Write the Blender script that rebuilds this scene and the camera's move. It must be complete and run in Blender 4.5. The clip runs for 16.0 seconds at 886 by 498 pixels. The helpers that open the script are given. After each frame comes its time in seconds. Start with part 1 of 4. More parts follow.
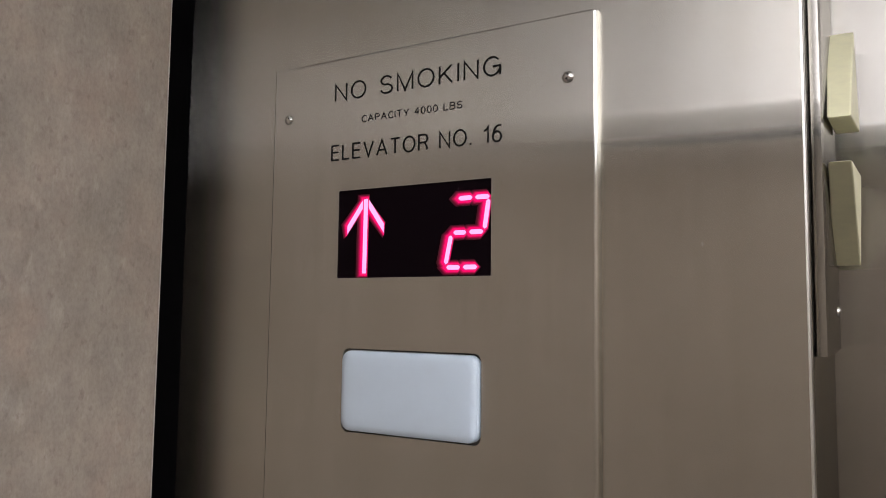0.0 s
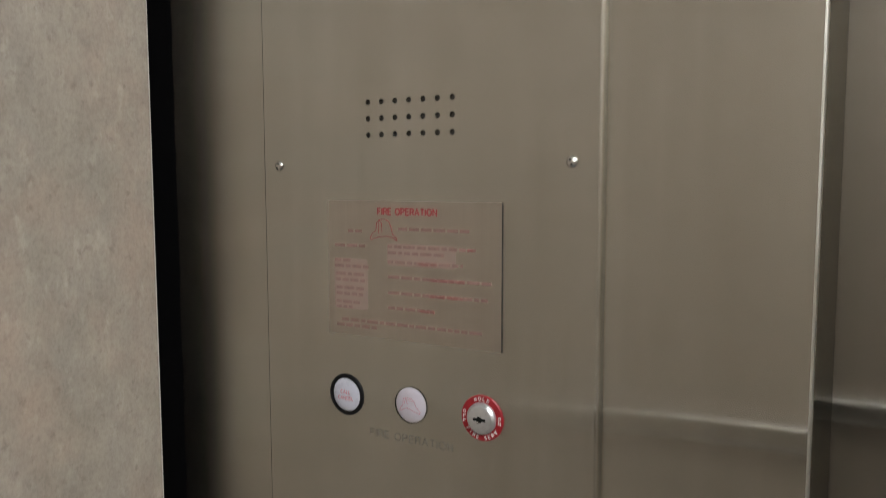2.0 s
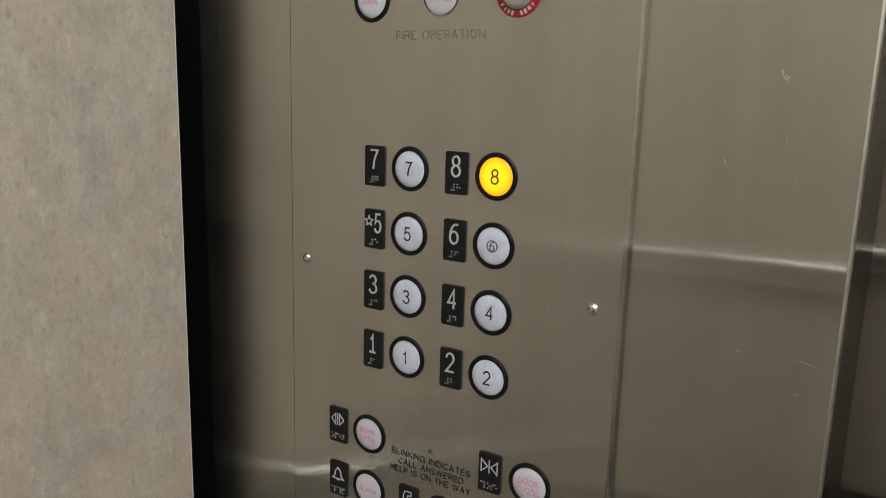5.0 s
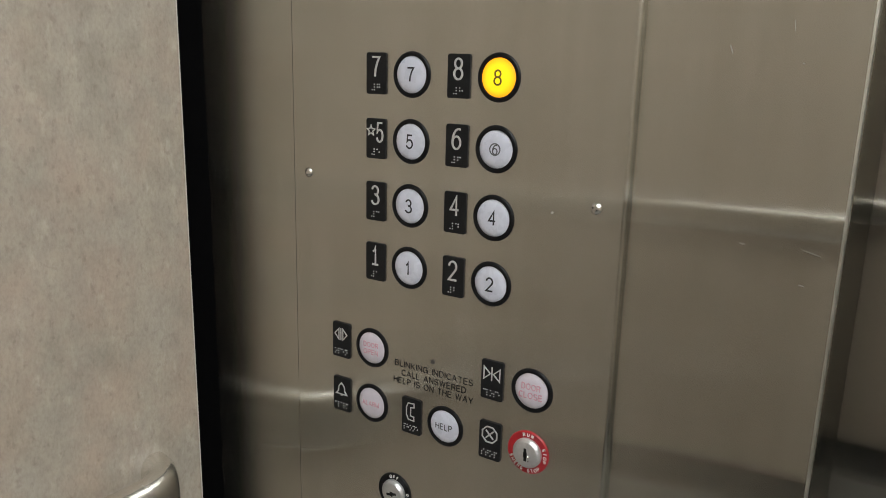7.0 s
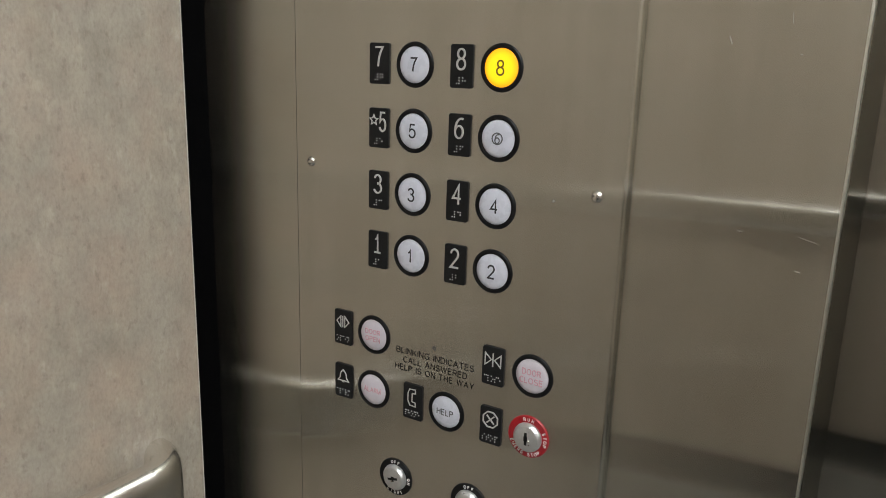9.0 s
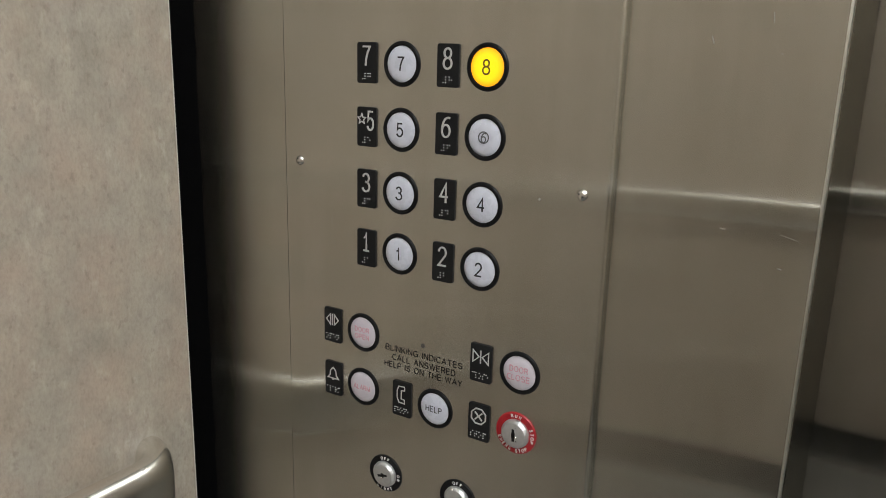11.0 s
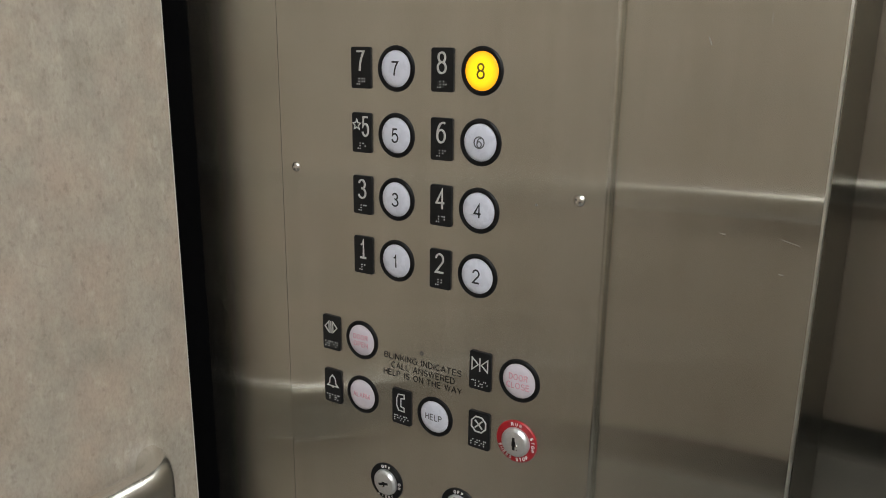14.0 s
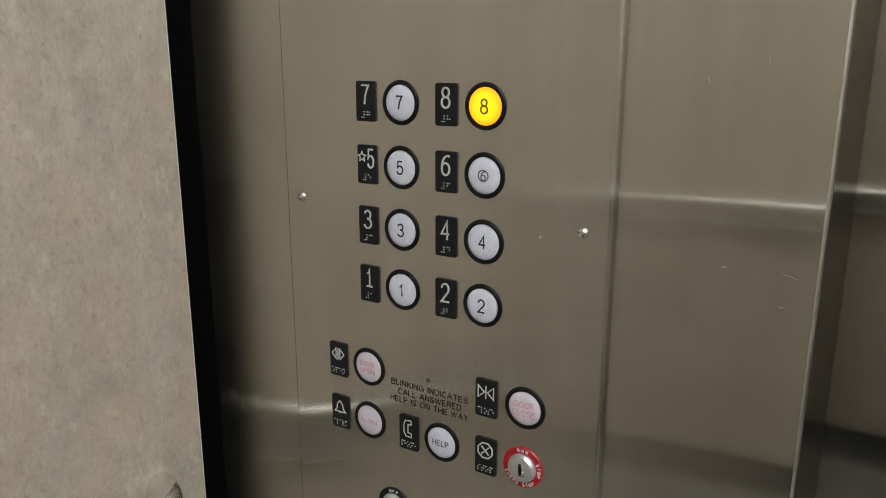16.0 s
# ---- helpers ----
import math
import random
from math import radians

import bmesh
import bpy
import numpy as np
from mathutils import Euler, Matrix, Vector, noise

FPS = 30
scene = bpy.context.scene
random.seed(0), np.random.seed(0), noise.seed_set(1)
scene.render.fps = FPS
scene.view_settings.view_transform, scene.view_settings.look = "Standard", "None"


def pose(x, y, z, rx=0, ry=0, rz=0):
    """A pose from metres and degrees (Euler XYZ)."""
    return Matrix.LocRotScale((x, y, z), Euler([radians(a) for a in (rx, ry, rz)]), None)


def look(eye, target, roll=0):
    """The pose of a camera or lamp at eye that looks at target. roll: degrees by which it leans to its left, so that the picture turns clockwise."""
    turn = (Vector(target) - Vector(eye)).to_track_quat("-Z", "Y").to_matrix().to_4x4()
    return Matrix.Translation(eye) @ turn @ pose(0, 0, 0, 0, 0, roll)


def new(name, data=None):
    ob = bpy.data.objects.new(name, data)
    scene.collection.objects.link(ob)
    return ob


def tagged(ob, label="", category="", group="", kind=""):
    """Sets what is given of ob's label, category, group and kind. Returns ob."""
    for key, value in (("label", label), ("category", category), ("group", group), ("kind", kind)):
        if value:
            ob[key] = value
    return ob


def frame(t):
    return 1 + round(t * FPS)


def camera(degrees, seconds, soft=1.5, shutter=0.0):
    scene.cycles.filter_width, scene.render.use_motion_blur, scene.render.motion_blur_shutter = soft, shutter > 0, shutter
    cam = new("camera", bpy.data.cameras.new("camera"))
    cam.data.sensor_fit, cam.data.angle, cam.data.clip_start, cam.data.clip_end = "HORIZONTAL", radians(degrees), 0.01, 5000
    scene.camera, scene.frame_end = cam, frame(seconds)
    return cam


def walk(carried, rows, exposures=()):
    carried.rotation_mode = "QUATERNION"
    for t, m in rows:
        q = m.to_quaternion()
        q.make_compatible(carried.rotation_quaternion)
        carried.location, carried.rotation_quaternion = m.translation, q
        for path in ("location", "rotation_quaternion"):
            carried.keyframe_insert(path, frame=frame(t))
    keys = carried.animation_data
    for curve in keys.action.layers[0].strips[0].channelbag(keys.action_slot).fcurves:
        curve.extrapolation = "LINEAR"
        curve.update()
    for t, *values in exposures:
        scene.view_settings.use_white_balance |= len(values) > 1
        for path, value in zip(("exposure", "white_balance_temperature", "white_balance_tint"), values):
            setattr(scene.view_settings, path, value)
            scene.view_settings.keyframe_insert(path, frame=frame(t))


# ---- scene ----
cam = camera(59.9, 16.0, 0.9, 0.2)
PATH = [
    (0, (0.355, -0.506, 1.752), (-0.666, 1.206, 1.918), 0.7),
    (0.5, (0.347, -0.498, 1.716), (-0.67, 1.217, 1.874), 0.6),
    (1, (0.339, -0.488, 1.658), (-0.672, 1.238, 1.696), 0.7),
    (1.5, (0.339, -0.487, 1.593), (-0.654, 1.246, 1.494), 0.0),
    (2, (0.347, -0.495, 1.506), (-0.668, 1.219, 1.327), -0.1),
    (2.5, (0.344, -0.498, 1.436), (-0.674, 1.203, 1.171), 0.3),
    (3, (0.338, -0.489, 1.38), (-0.692, 1.193, 1.05), 0.7),
    (3.5, (0.338, -0.487, 1.332), (-0.704, 1.185, 0.985), 1.3),
    (4, (0.341, -0.49, 1.309), (-0.707, 1.175, 0.948), 1.6),
    (4.5, (0.346, -0.484, 1.287), (-0.711, 1.173, 0.915), 1.5),
    (5, (0.343, -0.486, 1.258), (-0.714, 1.167, 0.869), 1.6),
    (7.5, (0.35, -0.492, 1.207), (-0.704, 1.141, 0.735), 1.5),
    (8, (0.349, -0.497, 1.205), (-0.696, 1.141, 0.73), 1.6),
    (8.5, (0.347, -0.503, 1.206), (-0.691, 1.138, 0.729), 1.7),
    (11, (0.355, -0.502, 1.21), (-0.671, 1.144, 0.721), 1.6),
    (11.5, (0.359, -0.501, 1.21), (-0.666, 1.146, 0.721), 1.6),
    (12, (0.357, -0.496, 1.208), (-0.668, 1.151, 0.721), 1.5),
    (12.5, (0.357, -0.491, 1.208), (-0.674, 1.153, 0.722), 1.2),
    (13, (0.357, -0.486, 1.209), (-0.685, 1.148, 0.713), 0.9),
    (13.5, (0.355, -0.485, 1.209), (-0.688, 1.146, 0.707), 0.8),
    (14, (0.358, -0.488, 1.216), (-0.689, 1.142, 0.717), 0.7),
    (14.5, (0.361, -0.495, 1.231), (-0.682, 1.14, 0.74), 0.5),
    (15, (0.359, -0.493, 1.225), (-0.686, 1.138, 0.73), 0.4),
    (15.5, (0.361, -0.493, 1.231), (-0.682, 1.143, 0.744), 0.2),
    (16, (0.356, -0.495, 1.239), (-0.689, 1.139, 0.748), 0.1),
]
walk(cam, [(t, look(eye, target, roll)) for t, eye, target, roll in PATH],
     [(0, 0.1, 6600, 21.5), (0.5, 0.11, 6600, 21.5), (1.0, 0.18, 6550, 18), (1.5, 0.5, 6500, 14), (2.5, 0.44, 6500, 11), (3.5, 0.47, 6500, 9.0), (5.0, 0.8, 6500, 9.0), (7.5, 0.89, 6500, 9.0), (11.0, 0.87, 6500, 9.0), (16.0, 0.86, 6500, 9.0)])


# ---------------------------------------------------------------- world and light
world = bpy.data.worlds.new("world")
world.use_nodes = True
world.node_tree.nodes["Background"].inputs[0].default_value = (0.05, 0.05, 0.05, 1)
world.node_tree.nodes["Background"].inputs[1].default_value = 0.2
scene.world = world
LIGHT_POWER = 4.2
DISPLAY_POWER = 1.15


# ---------------------------------------------------------------- materials
def material(name):
    m = bpy.data.materials.new(name)
    m.use_nodes = True
    nt = m.node_tree
    b = nt.nodes["Principled BSDF"]
    return m, nt, b


def mapped(nt, scale):
    co = nt.nodes.new("ShaderNodeNewGeometry")
    mp = nt.nodes.new("ShaderNodeMapping")
    mp.inputs["Scale"].default_value = scale
    nt.links.new(co.outputs["Position"], mp.inputs["Vector"])
    return mp.outputs["Vector"]


def noise_tex(nt, vec, scale, detail=4.0, rough=0.55):
    n = nt.nodes.new("ShaderNodeTexNoise")
    n.inputs["Scale"].default_value = scale
    n.inputs["Detail"].default_value = detail
    n.inputs["Roughness"].default_value = rough
    nt.links.new(vec, n.inputs["Vector"])
    return n.outputs["Fac"]


def ramp(nt, fac, stops):
    r = nt.nodes.new("ShaderNodeValToRGB")
    e = r.color_ramp.elements
    while len(e) < len(stops):
        e.new(0.5)
    for el, (p, c) in zip(e, stops):
        el.position = p
        el.color = (*c, 1) if len(c) == 3 else c
    nt.links.new(fac, r.inputs["Fac"])
    return r.outputs["Color"]


def spread(nt, fac, lo, hi, a=0.0, b=1.0):
    n = nt.nodes.new("ShaderNodeMapRange")
    n.inputs["From Min"].default_value, n.inputs["From Max"].default_value = a, b
    n.inputs["To Min"].default_value, n.inputs["To Max"].default_value = lo, hi
    nt.links.new(fac, n.inputs["Value"])
    return n.outputs["Result"]


def mix(nt, fac, a, b, blend="MIX"):
    n = nt.nodes.new("ShaderNodeMixRGB")
    n.blend_type = blend
    for sock, v in zip(n.inputs, (fac, a, b)):
        if isinstance(v, (int, float)):
            sock.default_value = v
        elif isinstance(v, tuple):
            sock.default_value = (*v, 1)
        else:
            nt.links.new(v, sock)
    return n.outputs["Color"]


def bump(nt, b, height, strength, distance=0.001):
    n = nt.nodes.new("ShaderNodeBump")
    n.inputs["Strength"].default_value = strength
    n.inputs["Distance"].default_value = distance
    nt.links.new(height, n.inputs["Height"])
    if b.inputs["Normal"].links:
        nt.links.new(b.inputs["Normal"].links[0].from_socket, n.inputs["Normal"])
    nt.links.new(n.outputs["Normal"], b.inputs["Normal"])


def brushed_steel(name, colour, across, along, wave=0.13, haze=0.07):
    """Stainless steel brushed up and down: it blurs what it mirrors far more sideways than upwards.
    across, along: the spread of its gloss across and along the grain."""
    m, nt, b = material(name)
    nt.nodes.remove(b)
    out = nt.nodes["Material Output"]
    geo = nt.nodes.new("ShaderNodeNewGeometry")
    cross = nt.nodes.new("ShaderNodeVectorMath")
    cross.operation = "CROSS_PRODUCT"
    cross.inputs[0].default_value = (0.002, 0, 1)
    nt.links.new(geo.outputs["True Normal"], cross.inputs[1])
    hair = noise_tex(nt, mapped(nt, (900, 900, 7)), 1.0, 2.0, 0.5)
    streak = noise_tex(nt, mapped(nt, (60, 60, 1.6)), 1.0, 4.0, 0.6)
    smear = noise_tex(nt, mapped(nt, (7, 7, 3.2)), 1.0, 5.0, 0.62)
    wipe = noise_tex(nt, mapped(nt, (26, 26, 70)), 1.0, 4.0, 0.6)
    c = mix(nt, 1.0, tuple(colour), ramp(nt, hair, [(0.3, (0.97, 0.97, 0.97)), (0.7, (1, 1, 1))]), "MULTIPLY")
    c = mix(nt, 1.0, c, ramp(nt, streak, [(0.3, (0.94, 0.933, 0.922)), (0.62, (1, 1, 1))]), "MULTIPLY")
    c = mix(nt, 1.0, c, ramp(nt, smear, [(0.25, (0.89, 0.88, 0.86)), (0.65, (1, 1, 1))]), "MULTIPLY")
    c = mix(nt, 1.0, c, ramp(nt, wipe, [(0.3, (0.975, 0.97, 0.965)), (0.7, (1, 1, 1))]), "MULTIPLY")
    mean = math.sqrt(math.sqrt(across * along))
    g = nt.nodes.new("ShaderNodeBsdfAnisotropic")
    g.distribution = "GGX"
    g.inputs["Anisotropy"].default_value = -(1 - math.sqrt(along / across))
    nt.links.new(cross.outputs["Vector"], g.inputs["Tangent"])
    nt.links.new(c, g.inputs["Color"])
    nt.links.new(spread(nt, smear, mean * 1.12, mean * 0.90, 0.3, 0.7), g.inputs["Roughness"])
    h = nt.nodes.new("ShaderNodeBsdfAnisotropic")
    h.distribution = "GGX"
    h.inputs["Roughness"].default_value = 0.42
    nt.links.new(c, h.inputs["Color"])
    mx = nt.nodes.new("ShaderNodeMixShader")
    nt.links.new(spread(nt, smear, haze * 1.5, haze * 0.6, 0.3, 0.7), mx.inputs[0])
    nt.links.new(g.outputs[0], mx.inputs[1])
    nt.links.new(h.outputs[0], mx.inputs[2])
    nt.links.new(mx.outputs[0], out.inputs["Surface"])
    bump(nt, g, noise_tex(nt, mapped(nt, (3.0, 3.0, 2.0)), 1.0, 1.0, 0.4), wave, 0.0012)
    return m


def plain(name, colour, rough=0.5, metal=0.0, vary=0.12, scale=60.0, relief=0.0, coat=0.0, spec=None):
    """Paint, plastic or cast metal with small shifts of tone and gloss."""
    m, nt, b = material(name)
    b.inputs["Metallic"].default_value = metal
    f = noise_tex(nt, mapped(nt, (scale, scale, scale)), 1.0, 5.0, 0.6)
    lo = tuple(c * (1 - vary) for c in colour)
    hi = tuple(min(1, c * (1 + vary)) for c in colour)
    nt.links.new(ramp(nt, f, [(0.3, lo), (0.7, hi)]), b.inputs["Base Color"])
    nt.links.new(spread(nt, f, max(0.02, rough * 0.8), min(1, rough * 1.2), 0.3, 0.7), b.inputs["Roughness"])
    if coat:
        b.inputs["Coat Weight"].default_value = coat
        b.inputs["Coat Roughness"].default_value = 0.08
    if spec is not None:
        b.inputs["Specular IOR Level"].default_value = spec
    if relief:
        bump(nt, b, noise_tex(nt, mapped(nt, (scale * 9,) * 3), 1.0, 3.0, 0.6), relief, 0.0005)
    return m


def glowing(name, colour, strength, base=(0.4, 0.4, 0.4), rough=0.3):
    m, nt, b = material(name)
    b.inputs["Base Color"].default_value = (*base, 1)
    b.inputs["Roughness"].default_value = rough
    b.inputs["Emission Color"].default_value = (*colour, 1)
    b.inputs["Emission Strength"].default_value = strength
    return m


def stone_laminate():
    """Beige-grey laminate with a mottled concrete print, drawn out upwards."""
    m, nt, b = material("stone_laminate")
    big = noise_tex(nt, mapped(nt, (9, 9, 7)), 1.0, 4.0, 0.55)
    mid = noise_tex(nt, mapped(nt, (46, 46, 34)), 1.0, 8.0, 0.70)
    fine = noise_tex(nt, mapped(nt, (420, 420, 240)), 1.0, 3.0, 0.6)
    rosy = noise_tex(nt, mapped(nt, (15, 15, 12)), 1.0, 5.0, 0.62)
    c = ramp(nt, mid, [(0.30, (0.318, 0.276, 0.232)), (0.50, (0.380, 0.334, 0.284)), (0.70, (0.428, 0.382, 0.328))])
    c = mix(nt, 1.0, c, ramp(nt, big, [(0.3, (0.88, 0.885, 0.87)), (0.68, (1.05, 1.04, 1.02))]), "MULTIPLY")
    c = mix(nt, spread(nt, rosy, 0.0, 0.60, 0.46, 0.68), c, (0.430, 0.325, 0.262))
    c = mix(nt, 1.0, c, ramp(nt, fine, [(0.32, (0.90, 0.895, 0.89)), (0.6, (1.04, 1.04, 1.04))]), "MULTIPLY")
    fleck = noise_tex(nt, mapped(nt, (84, 84, 38)), 1.0, 4.0, 0.62)
    patch = noise_tex(nt, mapped(nt, (22, 22, 15)), 1.0, 3.0, 0.6)
    c = mix(nt, 1.0, c, ramp(nt, patch, [(0.35, (0.95, 0.955, 0.96)), (0.65, (1.03, 1.02, 1.0))]), "MULTIPLY")
    c = mix(nt, spread(nt, fleck, 0.0, 0.42, 0.57, 0.74), c, (0.56, 0.51, 0.445))
    pit = noise_tex(nt, mapped(nt, (130, 130, 90)), 1.0, 3.0, 0.6)
    c = mix(nt, spread(nt, pit, 0.0, 0.50, 0.58, 0.72), c, (0.22, 0.17, 0.14))
    nt.links.new(c, b.inputs["Base Color"])
    nt.links.new(spread(nt, mid, 0.42, 0.60, 0.3, 0.7), b.inputs["Roughness"])
    bump(nt, b, fine, 0.12, 0.0004)
    return m


def floor_stone():
    m, nt, b = material("floor_stone")
    f = noise_tex(nt, mapped(nt, (70, 70, 70)), 1.0, 6.0, 0.7)
    g = noise_tex(nt, mapped(nt, (5, 5, 5)), 1.0, 4.0, 0.6)
    c = ramp(nt, f, [(0.35, (0.12, 0.115, 0.105)), (0.65, (0.24, 0.23, 0.215))])
    c = mix(nt, 1.0, c, ramp(nt, g, [(0.3, (0.8, 0.8, 0.8)), (0.7, (1, 1, 1))]), "MULTIPLY")
    nt.links.new(c, b.inputs["Base Color"])
    b.inputs["Roughness"].default_value = 0.4
    return m


def amber_lens():
    """A lit button: bright yellow in the middle, more orange towards the rim."""
    m, nt, b = material("amber_lens")
    b.inputs["Base Color"].default_value = (0.30, 0.14, 0.005, 1)
    b.inputs["Roughness"].default_value = 0.25
    co = nt.nodes.new("ShaderNodeTexCoord")
    ln = nt.nodes.new("ShaderNodeVectorMath")
    ln.operation = "LENGTH"
    nt.links.new(co.outputs["Object"], ln.inputs[0])
    c = ramp(nt, spread(nt, ln.outputs["Value"], 0, 1, 0.0, 0.0142), [(0.0, (1.0, 0.80, 0.010)), (0.66, (1.0, 0.70, 0.008)), (0.86, (1.0, 0.48, 0.01)), (1.0, (1.0, 0.30, 0.012))])
    nt.links.new(c, b.inputs["Emission Color"])
    b.inputs["Emission Strength"].default_value = 0.65
    return m


STEEL = brushed_steel("brushed_steel", (0.68, 0.667, 0.61), 0.165, 0.0008)
STEEL_PLATE = brushed_steel("brushed_steel_faceplate", (0.68, 0.667, 0.612), 0.17, 0.0034)
# door and reveal steel: base colour lowered to stand for dark reflections
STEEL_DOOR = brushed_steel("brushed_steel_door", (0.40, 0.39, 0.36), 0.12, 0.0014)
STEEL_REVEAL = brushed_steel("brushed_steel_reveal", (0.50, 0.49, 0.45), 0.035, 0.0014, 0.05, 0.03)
BEND = brushed_steel("bent_steel", (0.62, 0.608, 0.555), 0.17, 0.008, 0.05, 0.1)
STEEL_RAIL = plain("satin_steel", (0.84, 0.825, 0.795), 0.25, 1.0, 0.02, 9)
LAMINATE = stone_laminate()
PALE_EDGE = plain("pale_laminate_edge", (0.52, 0.48, 0.45), 0.5, 0, 0.08, 120)
FLOOR = floor_stone()
BLACK = plain("black_laminate", (0.0018, 0.0018, 0.002), 0.8, 0, 0.2, 40, spec=0.03)
PANEL_EDGE = plain("raw_panel_edge", (0.085, 0.075, 0.062), 0.6, 0, 0.15, 90)
# near-black; in holes, slots and recesses the colour stands for their shade
HOLLOW = plain("dark_hollow", (0.01, 0.01, 0.01), 0.8)
BOUNCE_PAINT = plain("bounce_paint", (0.80, 0.80, 0.78), 0.4, 0, 0.03, 8)
CEILING = plain("ceiling_paint", (0.80, 0.80, 0.78), 0.55, 0, 0.03, 6)
LIGHT = glowing("diffuser_glow", (0.955, 1.0, 1.015), LIGHT_POWER, (0.8, 0.8, 0.8))
WHITE = plain("milky_acrylic", (0.70, 0.84, 0.96), 0.16, 0, 0.02, 30, coat=0.6)
CAP = plain("white_button_acrylic", (0.605, 0.62, 0.71), 0.28, 0, 0.015, 120, coat=0.3)
CAP_OLD = plain("worn_button_acrylic", (0.60, 0.56, 0.62), 0.35, 0, 0.05, 160)
CAP_LIT = amber_lens()
RING = plain("black_plastic", (0.006, 0.006, 0.007), 0.4, 0, 0.2, 200, spec=0.2)
# dark grey of the faceplate's shadow line and of the call light
DARK_GREY = plain("dark_grey", (0.075, 0.07, 0.062), 0.5, 0, 0.3, 90, spec=0.3)
PLATE_BLACK = plain("black_enamel", (0.010, 0.010, 0.011), 0.5, 0, 0.3, 300, spec=0.22)
RAISED = plain("bare_nickel", (0.60, 0.60, 0.59), 0.35, 0.35, 0.15, 700)
CHROME = plain("turned_chrome", (0.62, 0.62, 0.625), 0.34, 0.75, 0.08, 300)
SCREW = plain("screw_steel", (0.70, 0.69, 0.66), 0.2, 1.0, 0.1, 500)
RED = plain("red_enamel", (0.33, 0.010, 0.017), 0.35, 0, 0.1, 200)
INK = plain("black_ink", (0.008, 0.008, 0.008), 0.6, 0, 0.3, 600, spec=0.1)
INK_DIGIT = plain("dark_grey_ink", (0.040, 0.040, 0.046), 0.5, 0, 0.2, 600, spec=0.1)
# numeral ink with the button's amber light mixed into its colour
INK_LIT = plain("amber_lit_ink", (0.16, 0.085, 0.01), 0.5, 0, 0.2, 600)
INK_WORN = plain("worn_engraving", (0.19, 0.175, 0.15), 0.5, 0.3, 0.5, 500)
INK_GREY = plain("grey_ink", (0.10, 0.10, 0.115), 0.5, 0, 0.2, 600)
INK_RED = plain("red_ink", (0.38, 0.055, 0.06), 0.5, 0, 0.25, 700)
INK_PINK = plain("faded_red_ink", (0.33, 0.20, 0.17), 0.5, 0.1, 0.3, 500)
INK_BAR = plain("half_faded_red_ink", (0.29, 0.125, 0.11), 0.5, 0, 0.3, 900)
INK_ROSE = plain("rose_ink", (0.58, 0.33, 0.39), 0.5, 0, 0.28, 500)
INK_WHITE = plain("white_ink", (0.75, 0.73, 0.72), 0.5, 0, 0.08, 600)
SIGN = brushed_steel("sign_steel", (0.68, 0.63, 0.565), 0.25, 0.06, 0.2, 0.3)
GLASS_BLACK = plain("smoked_window", (0.005, 0.002, 0.004), 0.6, 0, 0.1, 50, spec=0.06)
SEG = glowing("segment_core", (1.0, 0.46, 0.90), DISPLAY_POWER, (0.1, 0.02, 0.05))
# halo of red light round each segment, built from layers of falling emission
SEG_GAP = glowing("segment_halo_inner", (0.6, 0.0, 0.12), DISPLAY_POWER * 0.35, (0.02, 0.0, 0.005))
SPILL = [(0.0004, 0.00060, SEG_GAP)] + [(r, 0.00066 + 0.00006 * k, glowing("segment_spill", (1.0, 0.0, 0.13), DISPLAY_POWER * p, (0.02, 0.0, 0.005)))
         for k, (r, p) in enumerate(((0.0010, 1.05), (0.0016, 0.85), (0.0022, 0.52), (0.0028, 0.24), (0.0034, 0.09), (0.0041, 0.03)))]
CREAM = plain("cream_rubber", (0.88, 0.86, 0.58), 0.5, 0, 0.06, 60, relief=0.1)
SCRATCH = plain("scratched_steel", (0.50, 0.485, 0.45), 0.7, 1.0, 0.1, 900)


# ---------------------------------------------------------------- mesh helpers
def linked(name, bm, mat, smooth=False, angle=30):
    me = bpy.data.meshes.new(name)
    bm.normal_update()
    if smooth:
        for f in bm.faces:
            f.smooth = True
        for e in bm.edges:
            if len(e.link_faces) == 2:
                turn = e.calc_face_angle(0)
                a, b = sorted(f.calc_area() for f in e.link_faces)
                if turn > radians(angle) or (turn > radians(3) and b > 10 * a):
                    e.smooth = False
    bm.to_mesh(me)
    bm.free()
    me.materials.append(mat)
    return new(name, me)


def part(name, bm, mat, parent, label="", smooth=True, at=None):
    ob = linked(name, bm, mat, smooth)
    ob.parent = parent
    if at is not None:
        ob.location = at
    if label:
        tagged(ob, label)
    return ob


def thing(name, label, category, group="", kind="", at=(0, 0, 0)):
    ob = new(name)
    ob.empty_display_size = 0.02
    ob.location = at
    return tagged(ob, label, category, group, kind)


def box(x0, x1, y0, y1, z0, z1, r=0.0, seg=2, bm=None):
    bm = bm or bmesh.new()
    g = bmesh.ops.create_cube(bm, size=1.0)
    bmesh.ops.scale(bm, vec=(x1 - x0, y1 - y0, z1 - z0), verts=g["verts"])
    bmesh.ops.translate(bm, vec=((x0 + x1) / 2, (y0 + y1) / 2, (z0 + z1) / 2), verts=g["verts"])
    if r:
        es = list({e for v in g["verts"] for e in v.link_edges})
        bmesh.ops.bevel(bm, geom=es, offset=r, segments=seg, profile=0.5, affect="EDGES")
    return bm


